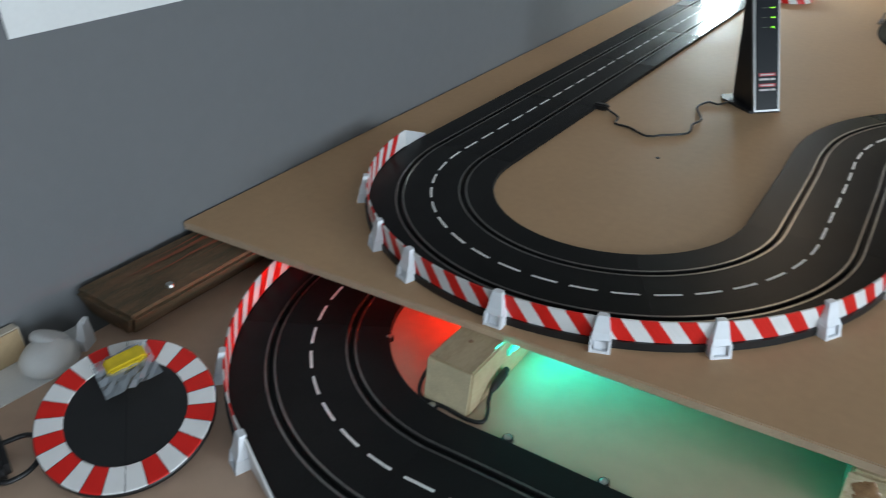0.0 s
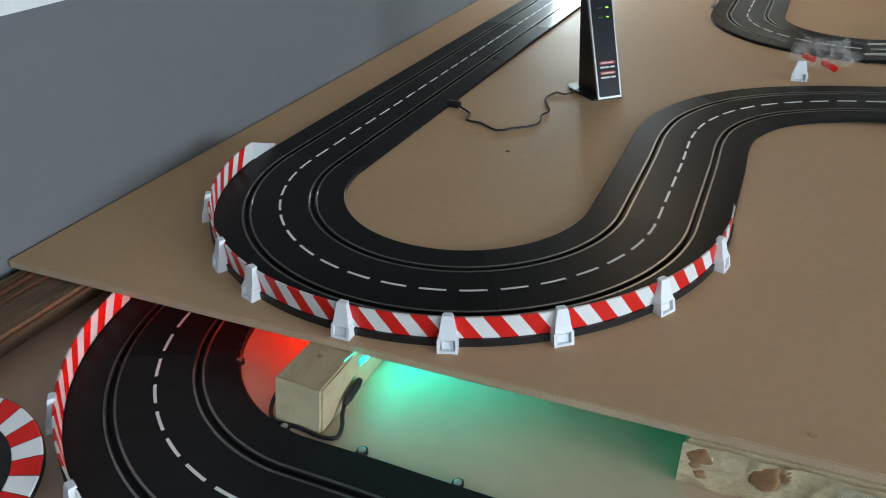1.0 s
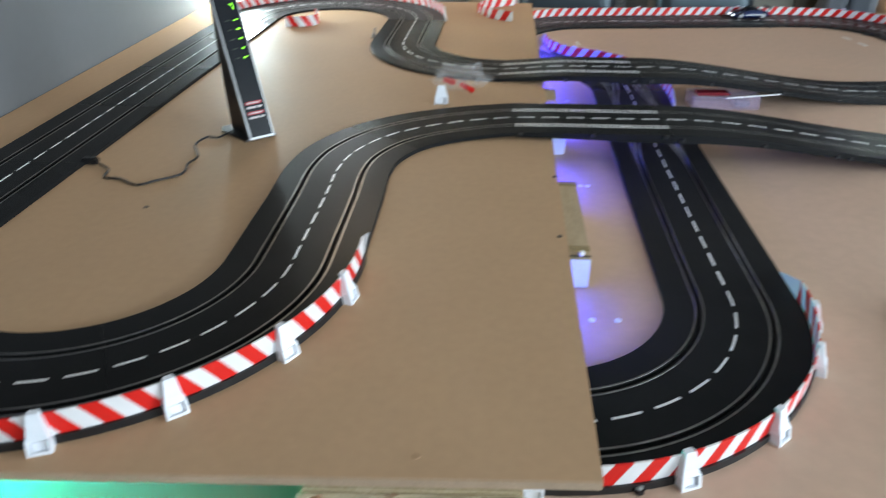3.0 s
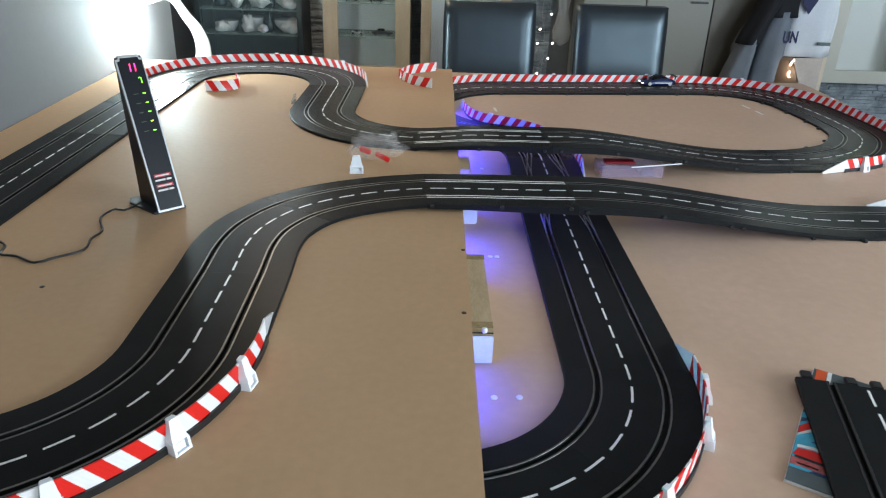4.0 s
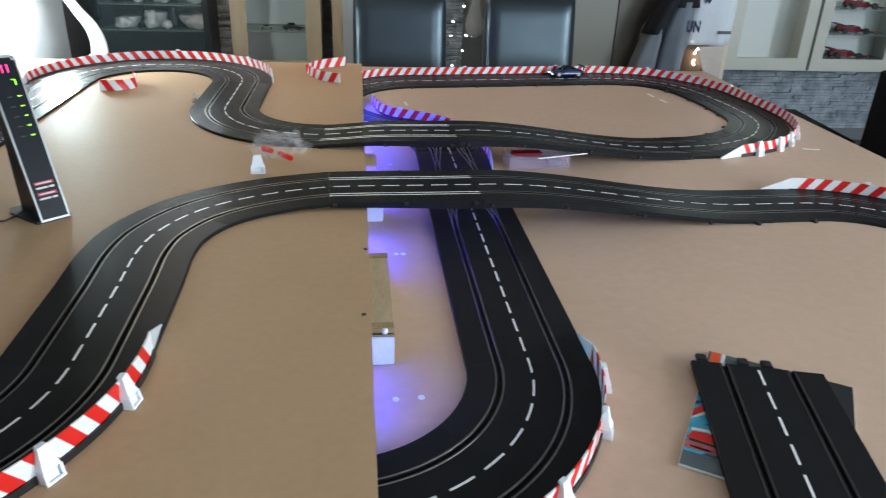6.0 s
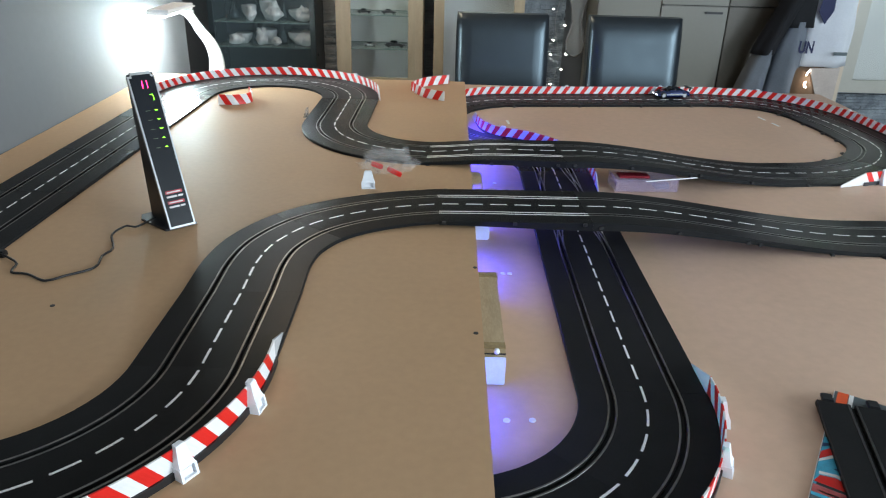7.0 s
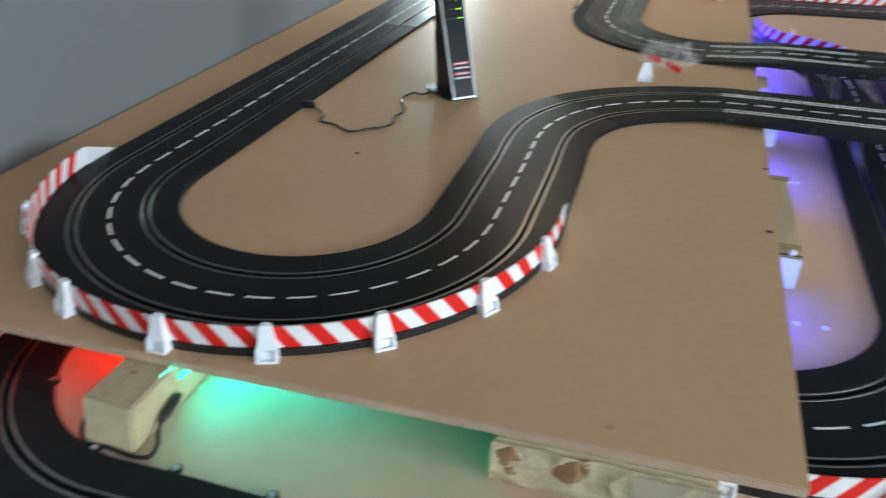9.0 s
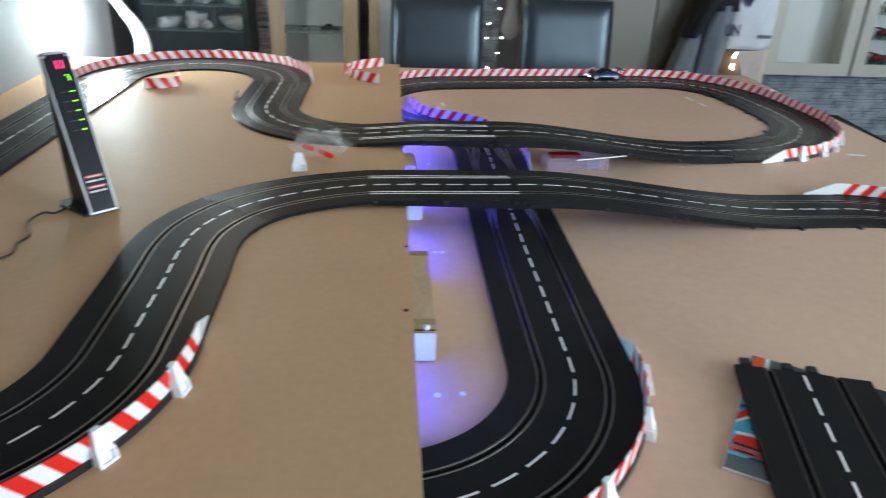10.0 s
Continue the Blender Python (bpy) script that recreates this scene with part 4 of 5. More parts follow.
part("cap", bm, TAPE, holder, "greyish white cap", True)
part("dark_notch", lathe([(0.0042, 0), (0.0034, 0.002)], 10, pose(-0.006, 0.012, 0.0320, -16, 12, 0)), BLACK, holder, "dark round notch")
carton = thing("small_carton", (-1.1765, -0.385, LOW + 0.002), "cream cardboard carton standing against the grey wall", "carton")
part("carton_body", boxes((-0.0080, -0.048, 0, 0.0080, 0.048, 0.044), bevel=0.0012), material("cream_card", (0.66, 0.58, 0.47), 0.6, 0, 0.2, 40), carton)
part("tan_side", boxes((0.0080, -0.046, 0.001, 0.0095, 0.046, 0.043)), CARDBOARD, carton, "tan side of the carton")
clipw = tagged(part("clip_foot_loose", foot_mesh(), FOOT), "loose white clip foot on the table board", "clip")
clipw.matrix_world = pose(-1.121, -0.280, LOW, 0, 0, -150)
ctrl = thing("hand_controller", (-1.012, -0.444, LOW), "black plastic throttle controller with cable", "controller", rz=-18)
part("grip", boxes((-0.03, -0.055, 0, 0.030, 0.0, 0.026), bevel=0.006), BLACK, ctrl)
part("trigger_loop", tube(spline([(-0.018, -0.004, 0.014), (-0.012, 0.024, 0.016), (0.010, 0.034, 0.014), (0.034, 0.018, 0.010), (0.040, -0.006, 0.010), (0.028, -0.020, 0.010)], 0.004), 0.0028), BLACK, ctrl, "curved trigger guard", True)

# ---- paper on the wall ----
tagged(part("wall_paper_sheet", boxes((-0.002, -0.236, 0.306, 0.0005, 0.30, 0.70)), PAPER), "plain white paper sheet fixed on the grey wall", "paper sheet").matrix_world = pose(-1.1915, 0, 0, 0, 0, 1.2)

# ---- loose fence bits and bags on the boards ----
def loose_fence(ctrl, label, base=0.0, slant=1):
    return fence(spline([Vector((x, y, 0)) for x, y in ctrl], 0.008), False, (), slant, base, label, "loose fence pieces", caps=(False, False), height=0.030, border=False)


loose_fence([(-0.835, 1.945), (-0.775, 1.950), (-0.742, 1.985), (-0.748, 2.030), (-0.770, 2.075)], "short curved red and white fence piece lying loose on the board")
loose_fence([(-0.080, 2.085), (-0.150, 2.130), (-0.195, 2.215)], "loose red and white fence piece standing at the board corner")
loose_fence([(-0.205, 2.235), (-0.160, 2.330), (-0.065, 2.400)], "loose red and white fence piece standing at the board corner", slant=-1)
lc = tagged(part("clip_foot_loose", foot_mesh(), FOOT), "loose white clip foot on the raised board", "clip")
lc.matrix_world = pose(-0.248, 1.158, 0.0, 0, 0, -84) @ Matrix.Diagonal((1.0, 1.35, 0.95, 1))
lc2 = tagged(part("clip_foot_loose", foot_mesh(), thin_film("clear_plastic", (0.4, 0.4, 0.4), 0.72)), "loose clear clip foot beside the far curve", "clip")
lc2.matrix_world = pose(-0.508, 1.80, 0.0, 0, 0, 170) @ Matrix.Scale(0.75, 4)


def crumpled_bag(name, at, sx, sy, sz, film, label, seed):
    ob = thing(name, at, label, "bag")
    bm = bmesh.new()
    bmesh.ops.create_icosphere(bm, subdivisions=4, radius=1.0)
    for v in bm.verts:
        n = v.co.normalized()
        k = 0.78 + 0.45 * noise.noise(n * 2.3 + Vector((seed, 0, 0))) + 0.22 * noise.noise(n * 6 + Vector((0, seed, 0)))
        v.co = Vector((n.x * sx * k, n.y * sy * k, max(0.0, (n.z * 0.5 + 0.5)) * sz * (0.8 + 0.5 * noise.noise(n * 4 + Vector((0, 0, seed))))))
    part("film", bm, film, ob, "crinkled clear plastic film")
    return ob


bag = crumpled_bag("plastic_bag", (-0.211, 1.262, 0.0), 0.080, 0.060, 0.068, thin_film("bag_film", (0.98, 0.96, 0.95), 0.935), "crumpled clear plastic bag with red fence bits", 3.1)
for x, y, z, w, slope in ((-0.024, -0.017, 0.026, 0.015, 16), (0.020, -0.034, 0.016, 0.019, 22)):
    bm = boxes((-w, -0.004, -0.006, w, 0.004, 0.006), bevel=0.002)
    bm.transform(pose(x, y, z, 0, slope, -12))
    part("red_strip", bm, F_RED, bag, "red strip inside the bag")
tray = thing("plastic_tray", (0.470, 1.405, LOW), "clear plastic tray with red and dark parts beneath the bridge", "tray", rz=4)
REDPART = material("dark_red_plastic", (0.25, 0.01, 0.02), 0.4)
FILM2 = thin_film("tray_plastic", (0.66, 0.52, 0.66), 0.80)
part("tray_shell", boxes((-0.085, -0.04, 0, 0.085, 0.04, 0.002), (-0.085, -0.04, 0.002, -0.082, 0.04, 0.035), (0.082, -0.04, 0.002, 0.085, 0.04, 0.035), (-0.082, -0.04, 0.002, 0.082, -0.037, 0.035), (-0.082, 0.037, 0.002, 0.082, 0.04, 0.035)), FILM2, tray)
part("red_piece", boxes((-0.07, -0.015, 0.030, 0.015, 0.02, 0.037), bevel=0.002), REDPART, tray, "dark red piece")
part("dark_piece", boxes((0.03, -0.025, 0.003, 0.068, 0.02, 0.018), bevel=0.002), material("blue_grey_part", (0.08, 0.10, 0.16), 0.5), tray, "blue grey piece")
part("white_rod", tube([(-0.015, -0.068, 0.040), (0.127, -0.052, 0.046)], 0.0018), PAPER, tray, "thin white rod")
for x, y, r in ((0.152, 2.075, 5), (0.158, 1.965, 5), (1.120, 2.240, 8), (1.136, 2.150, 8), (1.375, 1.549, 80)):
    bit = tagged(part("white_sticker", boxes((-0.0045, -0.026, 0, 0.0045, 0.026, 0.001)), PAPER), "small white strip lying on the table board", "paper strip", "paper strips")
    bit.matrix_world = pose(x, y, LOW, 0, 0, r)

# ---- spare track sections on a magazine ----
mag = thing("magazine", (0.553, 0.2805, LOW), "glossy colour magazine under loose track sections", "magazine", rz=-31.8)
BLUE = material("print_blue", (0.06, 0.46, 0.68), 0.3, 0, 0.3, 60)
GREY = material("print_grey", (0.10, 0.13, 0.14), 0.3, 0, 0.3, 60)
INK = material("print_black", (0.012, 0.013, 0.016), 0.35, 0, 0.3, 60)
ORANGE = material("print_orange", (0.80, 0.10, 0.02), 0.3, 0, 0.2, 60)
part("pages", boxes((-0.105, -0.148, 0, 0.105, 0.148, 0.004), bevel=0.0005), PAPER, mag, "white page edges")
part("cover", boxes((-0.104, -0.147, 0.0041, 0.1045, 0.1475, 0.0048)), GREY, mag, "dark grey printed cover")
part("printed_field", boxes((0.0, -0.146, 0.0049, 0.1044, 0.1474, 0.0051)), INK, mag, "black printed field")
part("printed_field", prism([(-0.1035, -0.118), (-0.001, -0.118), (-0.001, 0.04), (-0.1035, 0.015)], 0.0049, 0.0052), BLUE, mag, "light blue printed field")
NAVY_INK = material("print_navy", (0.015, 0.05, 0.16), 0.3, 0, 0.3, 60)
PALE_RED = material("print_pale_red", (0.55, 0.12, 0.12), 0.3, 0, 0.4, 90)
PRINTS = (
    (F_RED, ((-0.1035, -0.040), (-0.088, -0.020), (-0.066, -0.008), (-0.045, -0.006), (-0.045, 0.008), (-0.070, 0.006), (-0.094, -0.008), (-0.1035, -0.022))),
    (PAPER, ((-0.1035, -0.046), (-0.086, -0.027), (-0.064, -0.014), (-0.045, -0.011), (-0.045, -0.0065), (-0.066, -0.009), (-0.088, -0.021), (-0.1035, -0.0405))),
    (NAVY_INK, ((-0.085, -0.052), (-0.060, -0.036), (-0.045, -0.036), (-0.045, -0.050), (-0.062, -0.056))),
    (NAVY_INK, ((-0.1035, -0.010), (-0.096, -0.004), (-0.092, 0.004), (-0.1035, 0.000))),
    (PAPER, ((-0.100, -0.066), (-0.080, -0.062), (-0.060, -0.068), (-0.040, -0.064), (-0.040, -0.070), (-0.060, -0.074), (-0.080, -0.068), (-0.100, -0.072))),
    (F_RED, ((-0.1035, -0.090), (-0.098, -0.074), (-0.080, -0.070), (-0.060, -0.076), (-0.040, -0.072), (-0.040, -0.092))),
    (INK, ((-0.1000, -0.0955), (-0.040, -0.0970), (-0.040, -0.0925), (-0.1000, -0.0905))),
    (PALE_RED, ((-0.1035, -0.1120), (-0.040, -0.1120), (-0.040, -0.0975), (-0.1035, -0.0960))),
    (PAPER, ((-0.096, -0.1085), (-0.070, -0.1085), (-0.070, -0.1050), (-0.096, -0.1050))),
    (NAVY_INK, ((-0.080, -0.1180), (-0.030, -0.1180), (-0.030, -0.1125), (-0.075, -0.1125))),
    (ORANGE, ((-0.100, 0.112), (-0.085, 0.112), (-0.085, 0.1465), (-0.100, 0.1465))),
    (PAPER, ((-0.084, 0.112), (-0.078, 0.112), (-0.078, 0.1465), (-0.084, 0.1465))),
)
for m, poly in PRINTS:
    part("printed_patch", prism(poly, 0.0053, 0.0055), m, mag, "printed colour patch")


def spare(at, rz, label, tabs=True):
    pts = line((0, -0.1725, 0.012), (0, 0.1725, 0.012))
    ob = track_piece([Vector(p) for p in pts], False, 0.007, 6, "", label, BLACK)
    if tabs:
        for x, w in ((-0.081, 0.008), (-0.018, 0.008), (0.018, 0.008)):
            part("connector_tab", boxes((x - w, 0.160, 0.0005, x + w, 0.1795, 0.0072), bevel=0.0015), BLACK, ob, "black connector tab")
    ob.matrix_world = pose(*at, 0, 0, rz)
    return ob


spare((0.5520, 0.2485, LOW + 0.0061), -14.3, "loose black straight track section lying on a magazine")


# ---- racing car ----
def car(at, rz, label):
    ob = thing("slot_car", at, label, "toy car", rz=rz)
    navy = material("car_blue_paint", (0.015, 0.03, 0.11), 0.22, 0.3, 0.3, 60, coat=0.6)
    body = bmesh.new()
    prof = [(-0.070, 0.012, 0.020, 0.026), (-0.066, 0.009, 0.026, 0.031), (-0.045, 0.007, 0.031, 0.033), (-0.020, 0.006, 0.033, 0.033), (0.010, 0.006, 0.032, 0.033), (0.040, 0.006, 0.024, 0.032), (0.062, 0.007, 0.017, 0.030), (0.071, 0.009, 0.012, 0.022)]
    rings = []
    for x, z0, z1, w in prof:
        rings.append([body.verts.new((x, y, z)) for y, z in ((-w, z0), (w, z0), (w, (z0 + z1) / 2), (w * 0.86, z1), (-w * 0.86, z1), (-w, (z0 + z1) / 2))])
    for a, b in zip(rings, rings[1:]):
        for k in range(6):
            body.faces.new((a[k], a[(k + 1) % 6], b[(k + 1) % 6], b[k]))
    body.faces.new(rings[0]), body.faces.new(rings[-1][::-1])
    bmesh.ops.recalc_face_normals(body, faces=body.faces[:])
    bmesh.ops.bevel(body, geom=body.edges[:], offset=0.0015, segments=2, affect="EDGES", clamp_overlap=True)
    part("body", body, navy, ob, "dark blue car body", True)
    cab = bmesh.new()
    for x, w, z in ((-0.040, 0.024, 0.0315), (0.030, 0.024, 0.027), (-0.020, 0.018, 0.043), (0.006, 0.018, 0.043)):
        cab.verts.new((x, -w, z)), cab.verts.new((x, w, z))
    cab.verts.ensure_lookup_table()
    V = cab.verts
    for q in ((0, 1, 5, 4), (4, 5, 7, 6), (6, 7, 3, 2), (0, 4, 6, 2), (1, 3, 7, 5), (0, 2, 3, 1)):
        cab.faces.new([V[i] for i in q])
    bmesh.ops.recalc_face_normals(cab, faces=cab.faces[:])
    bmesh.ops.bevel(cab, geom=cab.edges[:], offset=0.0015, segments=2, affect="EDGES", clamp_overlap=True)
    part("canopy", cab, PANEL, ob, "dark glossy windows", True)
    part("spoiler", boxes((-0.078, -0.031, 0.040, -0.062, 0.031, 0.042), (-0.072, -0.020, 0.028, -0.066, -0.017, 0.040), (-0.072, 0.017, 0.028, -0.066, 0.020, 0.040)), BLACK, ob, "black rear wing")
    part("side_stripe", boxes((-0.05, -0.0336, 0.014, 0.02, -0.0331, 0.019)), SILVER, ob, "silver side stripe")
    part("side_stripe", boxes((-0.05, 0.0331, 0.014, 0.02, 0.0336, 0.019)), SILVER, ob, "silver side stripe")
    for x in (-0.044, 0.044):
        for s in (-1, 1):
            w = part("wheel", lathe([(0.0105, -0.005), (0.0125, -0.003), (0.0125, 0.003), (0.0105, 0.005)], 20, Matrix.Translation((x, s * 0.028, 0.0125)) @ pose(0, 0, 0, 90, 0, 0)), BLACK, ob, "black rubber tyre", True)
            part("rim", lathe([(0.007, -0.0056), (0.007, 0.0056)], 14, Matrix.Translation((x, s * 0.0282, 0.0125)) @ pose(0, 0, 0, 90, 0, 0)), SILVER, w, "silver rim")
    for s in (-0.018, 0.018):
        part("headlight", boxes((0.0685, s - 0.006, 0.0125, 0.0722, s + 0.006, 0.0165)), glowing("headlight", (0.9, 0.95, 1.0), 3), ob, "white headlight")
        part("tail_light", boxes((-0.0712, s - 0.007, 0.0185, -0.0695, s + 0.007, 0.0215)), F_RED, ob, "red tail light")
    return ob


car((0.86, 2.545, LO + 0.0005), 187, "dark blue racing slot car on the far straight")

# ---- desk lamp ----
lamp = thing("desk_lamp", (-1.047, 2.66, FLOOR), "white curved lamp arm shining on the track", "lamp")
line = spline([(-0.008, 0.0, 0.74), (-0.007, 0, 0.81), (-0.008, 0, 0.865), (-0.028, 0, 0.922), (-0.060, -0.004, 0.968), (-0.082, -0.014, 1.010), (-0.096, -0.03, 1.040), (-0.108, -0.06, 1.060)], 0.012)
part("arm", tube(line, [0.040 - 0.022 * min(1.0, (i / (len(line) - 1)) * 1.35) ** 0.8 for i in range(len(line))], 16), WHITE, lamp, "thick curved white arm", True)
part("knuckle", boxes((-0.122, -0.066, 1.036, -0.072, -0.020, 1.062), bevel=0.008), WHITE, lamp, "white joint of the lamp arm")
part("head", boxes((-0.163, -0.32, 1.058, -0.063, -0.02, 1.082), bevel=0.010), WHITE, lamp, "flat white lamp head")
part("tube", boxes((-0.133, -0.30, 1.0535, -0.093, -0.07, 1.0575)), TUBE, lamp, "bright lamp tube")
part("foot_pole", tube([(-0.008, 0, 0.02), (-0.008, 0, 0.75)], 0.022, 14), WHITE, lamp, "white pole", True)
part("foot_plate", lathe([(0.13, 0), (0.13, 0.012), (0.12, 0.02)], 32), WHITE, lamp, "round white foot")


# ---- chairs behind the table ----
LEATHER = material("black_leather", (0.015, 0.018, 0.023), 0.36, 0, 0.3, 14, 0.30, 9, spec=0.9)
# bluish daylight sheen put into the leather's specular colour
LEATHER.node_tree.nodes["Principled BSDF"].inputs["Specular Tint"].default_value = (0.72, 0.90, 1.0, 1)
DULL_LEATHER = material("dull_black_leather", (0.006, 0.006, 0.007), 0.65, 0, 0.3, 14, 0.15, 120, spec=0.12)


def chair(at, rz, label):
    ob = thing("dining_chair", at, label, "chair", "chairs behind the table", rz=rz)
    bm = boxes((-0.215, -0.035, 0.46, 0.215, 0.035, 1.03))
    bmesh.ops.subdivide_edges(bm, edges=bm.edges[:], cuts=16, use_grid_fill=True)
    for v in bm.verts:
        a, b = v.co.x / 0.215, (v.co.z - 0.745) / 0.285
        pa, pb = min(1.0, (1 - abs(a)) / 0.26), min(1.0, (1 - abs(b)) / 0.22)
        v.co.y += 0.024 * math.sin(pa * math.pi / 2) * math.sin(pb * math.pi / 2) * (1 if v.co.y > 0 else -1)
        v.co.y += 0.085 * ((v.co.z - 0.46) / 0.57)
        k = 1 - 0.02 * (abs(a * b)) ** 6
        v.co.x *= k
    part("backrest", bm, LEATHER, ob, "padded black leather backrest", True)
    part("seat", boxes((-0.22, -0.42, 0.40, 0.22, 0.02, 0.48), bevel=0.02), LEATHER, ob, "padded black leather seat", True)
    for x in (-0.19, 0.19):
        for y in (-0.39, 0.0):
            part("leg", boxes((x - 0.02, y - 0.02, 0, x + 0.02, y + 0.02, 0.41), bevel=0.003), LOGWOOD, ob, "dark wooden leg")
    return ob


chair((0.180, 2.97, FLOOR), 0, "black leather dining chair with a tall padded back")
chair((0.795, 2.97, FLOOR), 0, "black leather dining chair with a tall padded back")


# ---- cabinets and shelves along the far wall ----
OAK = material("light_oak", (0.46, 0.36, 0.24), 0.5, 0, 0.2, 6, 0.1, 120, (6, 6, 1))
CREAM = material("cream_lacquer", (0.52, 0.50, 0.43), 0.4, 0, 0.05, 4)
MORTAR = material("dark_joint", (0.06, 0.065, 0.07), 0.9, 0, 0.3, 30)
CUPBOARD = material("grey_cream_lacquer", (0.215, 0.205, 0.172), 0.4, 0, 0.05, 4)
STONE = material("slate_strip", (0.40, 0.44, 0.48), 0.75, 0, 0.6, 14, 0.7, 110, dark=(0.10, 0.12, 0.135))
SHELFGLASS = thin_film("shelf_glass", (0.35, 0.50, 0.47), 0.55)
PANEGLASS = thin_film("pane_glass", (0.06, 0.08, 0.08), 0.94)
DARKGLASS = thin_film("dark_glass", (0.12, 0.16, 0.18), 0.82)
INNER = material("cabinet_inside", (0.78, 0.80, 0.78), 0.7, 0, 0.05, 4)
INDARK = material("dark_inside", (0.026, 0.038, 0.042), 0.30, 0, 0.3, 6)


def show_car(x, y, z, mat, s=1.0, racer=False):
    """A small model car: closed body, or a low single-seater with open wheels and wings."""
    bm = bmesh.new()
    rows = [(-0.055, 0.020, 0.008, 0.016), (-0.045, 0.022, 0.006, 0.021), (-0.020, 0.022, 0.006, 0.024), (0.020, 0.022, 0.006, 0.020), (0.048, 0.020, 0.007, 0.015), (0.056, 0.016, 0.009, 0.012)]
    if racer:
        rows = [(-0.052, 0.007, 0.008, 0.019), (-0.030, 0.016, 0.005, 0.024), (-0.004, 0.018, 0.005, 0.020), (0.012, 0.010, 0.006, 0.017), (0.040, 0.005, 0.006, 0.012), (0.058, 0.003, 0.006, 0.009)]
    rings = [[bm.verts.new((x + px * s, y + q * s, z + w * s)) for q, w in ((-hw, z0), (hw, z0), (hw * 0.9, z1), (-hw * 0.9, z1))] for px, hw, z0, z1 in rows]
    for a, b in zip(rings, rings[1:]):
        for k in range(4):
            bm.faces.new((a[k], a[(k + 1) % 4], b[(k + 1) % 4], b[k]))
    bm.faces.new(rings[0][::-1]), bm.faces.new(rings[-1])
    bmesh.ops.recalc_face_normals(bm, faces=bm.faces[:])
    ob = tagged(part("model_car", bm, mat), "small red single-seater model car on a glass shelf" if racer else "small dark model car on a glass shelf", "model car", "model cars")
    if racer:
        part("rear_wing", boxes((x - 0.060 * s, y - 0.020 * s, z + 0.026 * s, x - 0.046 * s, y + 0.020 * s, z + 0.029 * s), (x - 0.054 * s, y - 0.002 * s, z + 0.016 * s, x - 0.050 * s, y + 0.002 * s, z + 0.026 * s)), mat, ob)
        part("front_wing", boxes((x + 0.050 * s, y - 0.022 * s, z + 0.004 * s, x + 0.062 * s, y + 0.022 * s, z + 0.007 * s)), mat, ob)
        part("cockpit", boxes((x - 0.012 * s, y - 0.006 * s, z + 0.020 * s, x + 0.006 * s, y + 0.006 * s, z + 0.0235 * s)), BLACK, ob, "dark cockpit opening")
    else:
        part("cabin", boxes((x - 0.028 * s, y - 0.017 * s, z + 0.021 * s, x + 0.012 * s, y + 0.017 * s, z + 0.033 * s), bevel=0.004 * s), PANEL, ob, "dark windows")
    for dx in (-0.036 * s, 0.034 * s):
        for dy in (-0.021 * s, 0.021 * s):
            part("wheel", lathe([(0.009 * s, -0.004 * s), (0.009 * s, 0.004 * s)], 12, Matrix.Translation((x + dx, y + dy, z + 0.009 * s)) @ pose(0, 0, 0, 90, 0, 0)), BLACK, ob)
    return ob


CABINET_GLOW = glowing("cabinet_strip_glow", (0.86, 0.97, 1.0), 4)


def cabinet(x0, x1, z0, z1, frame_w, depth, frame_mat, inside, shelves, label, name="display_cabinet", glass=PANEGLASS, lit=0.0):
    y1 = BACK - 0.002
    y0 = y1 - depth
    ob = thing(name, ((x0 + x1) / 2, y1, z0), label, "cabinet")
    c, d, h = (x1 - x0) / 2, depth, z1 - z0
    f = frame_w
    part("carcass", boxes((-c, -d + 0.02, 0, -c + 0.018, 0, h), (c - 0.018, -d + 0.02, 0, c, 0, h), (-c + 0.018, -d + 0.02, 0, c - 0.018, 0, 0.018), (-c + 0.018, -d + 0.02, h - 0.018, c - 0.018, 0, h)), frame_mat, ob)
    part("back_panel", boxes((-c + 0.018, -0.010, 0.018, c - 0.018, 0, h - 0.018)), inside, ob, "plain inside panel")
    door = part("door_frame", boxes((-c, -d, 0, -c + f, -d + 0.019, h), (c - f, -d, 0, c, -d + 0.019, h), (-c + f, -d, 0, c - f, -d + 0.019, f), (-c + f, -d, h - f, c - f, -d + 0.019, h)), frame_mat, ob)
    part("glass_pane", boxes((-c + f, -d + 0.008, f, c - f, -d + 0.012, h - f)), glass, door, "glass door pane")
    if lit > 0:
        part("light_strip", boxes((-c + 0.06, -d + 0.03, h - 0.026, c - 0.06, -d + 0.05, h - 0.0185)), CABINET_GLOW, ob, "white light strip at the cabinet top")
        area_lamp("cabinet_light", pose((x0 + x1) / 2, y0 + 0.06, z1 - 0.03, -18, 0, 0), x1 - x0 - 0.12, 0.05, lit, (0.86, 0.97, 1.0))
    for s in shelves:
        part("shelf", boxes((-c + 0.019, -d + 0.03, s - z0, c - 0.019, -0.012, s - z0 + 0.006)), SHELFGLASS, ob, "glass shelf")
    return ob, y0, y1


# dark showcase with shiny silver things
cabinet(-1.47, -0.85, FLOOR + 0.02, 0.95, 0.03, 0.30, INDARK, INDARK, (-0.128, 0.012, 0.152, 0.292), "dark glass showcase with shiny silver bowls on shelves", "glass_showcase", DARKGLASS, 22.0)
CHROME = material("polished_silver", (0.92, 0.94, 0.94), 0.25, 0.15)
PEWTER = material("dark_pewter", (0.10, 0.13, 0.14), 0.25, 0.7)
random.seed(5)


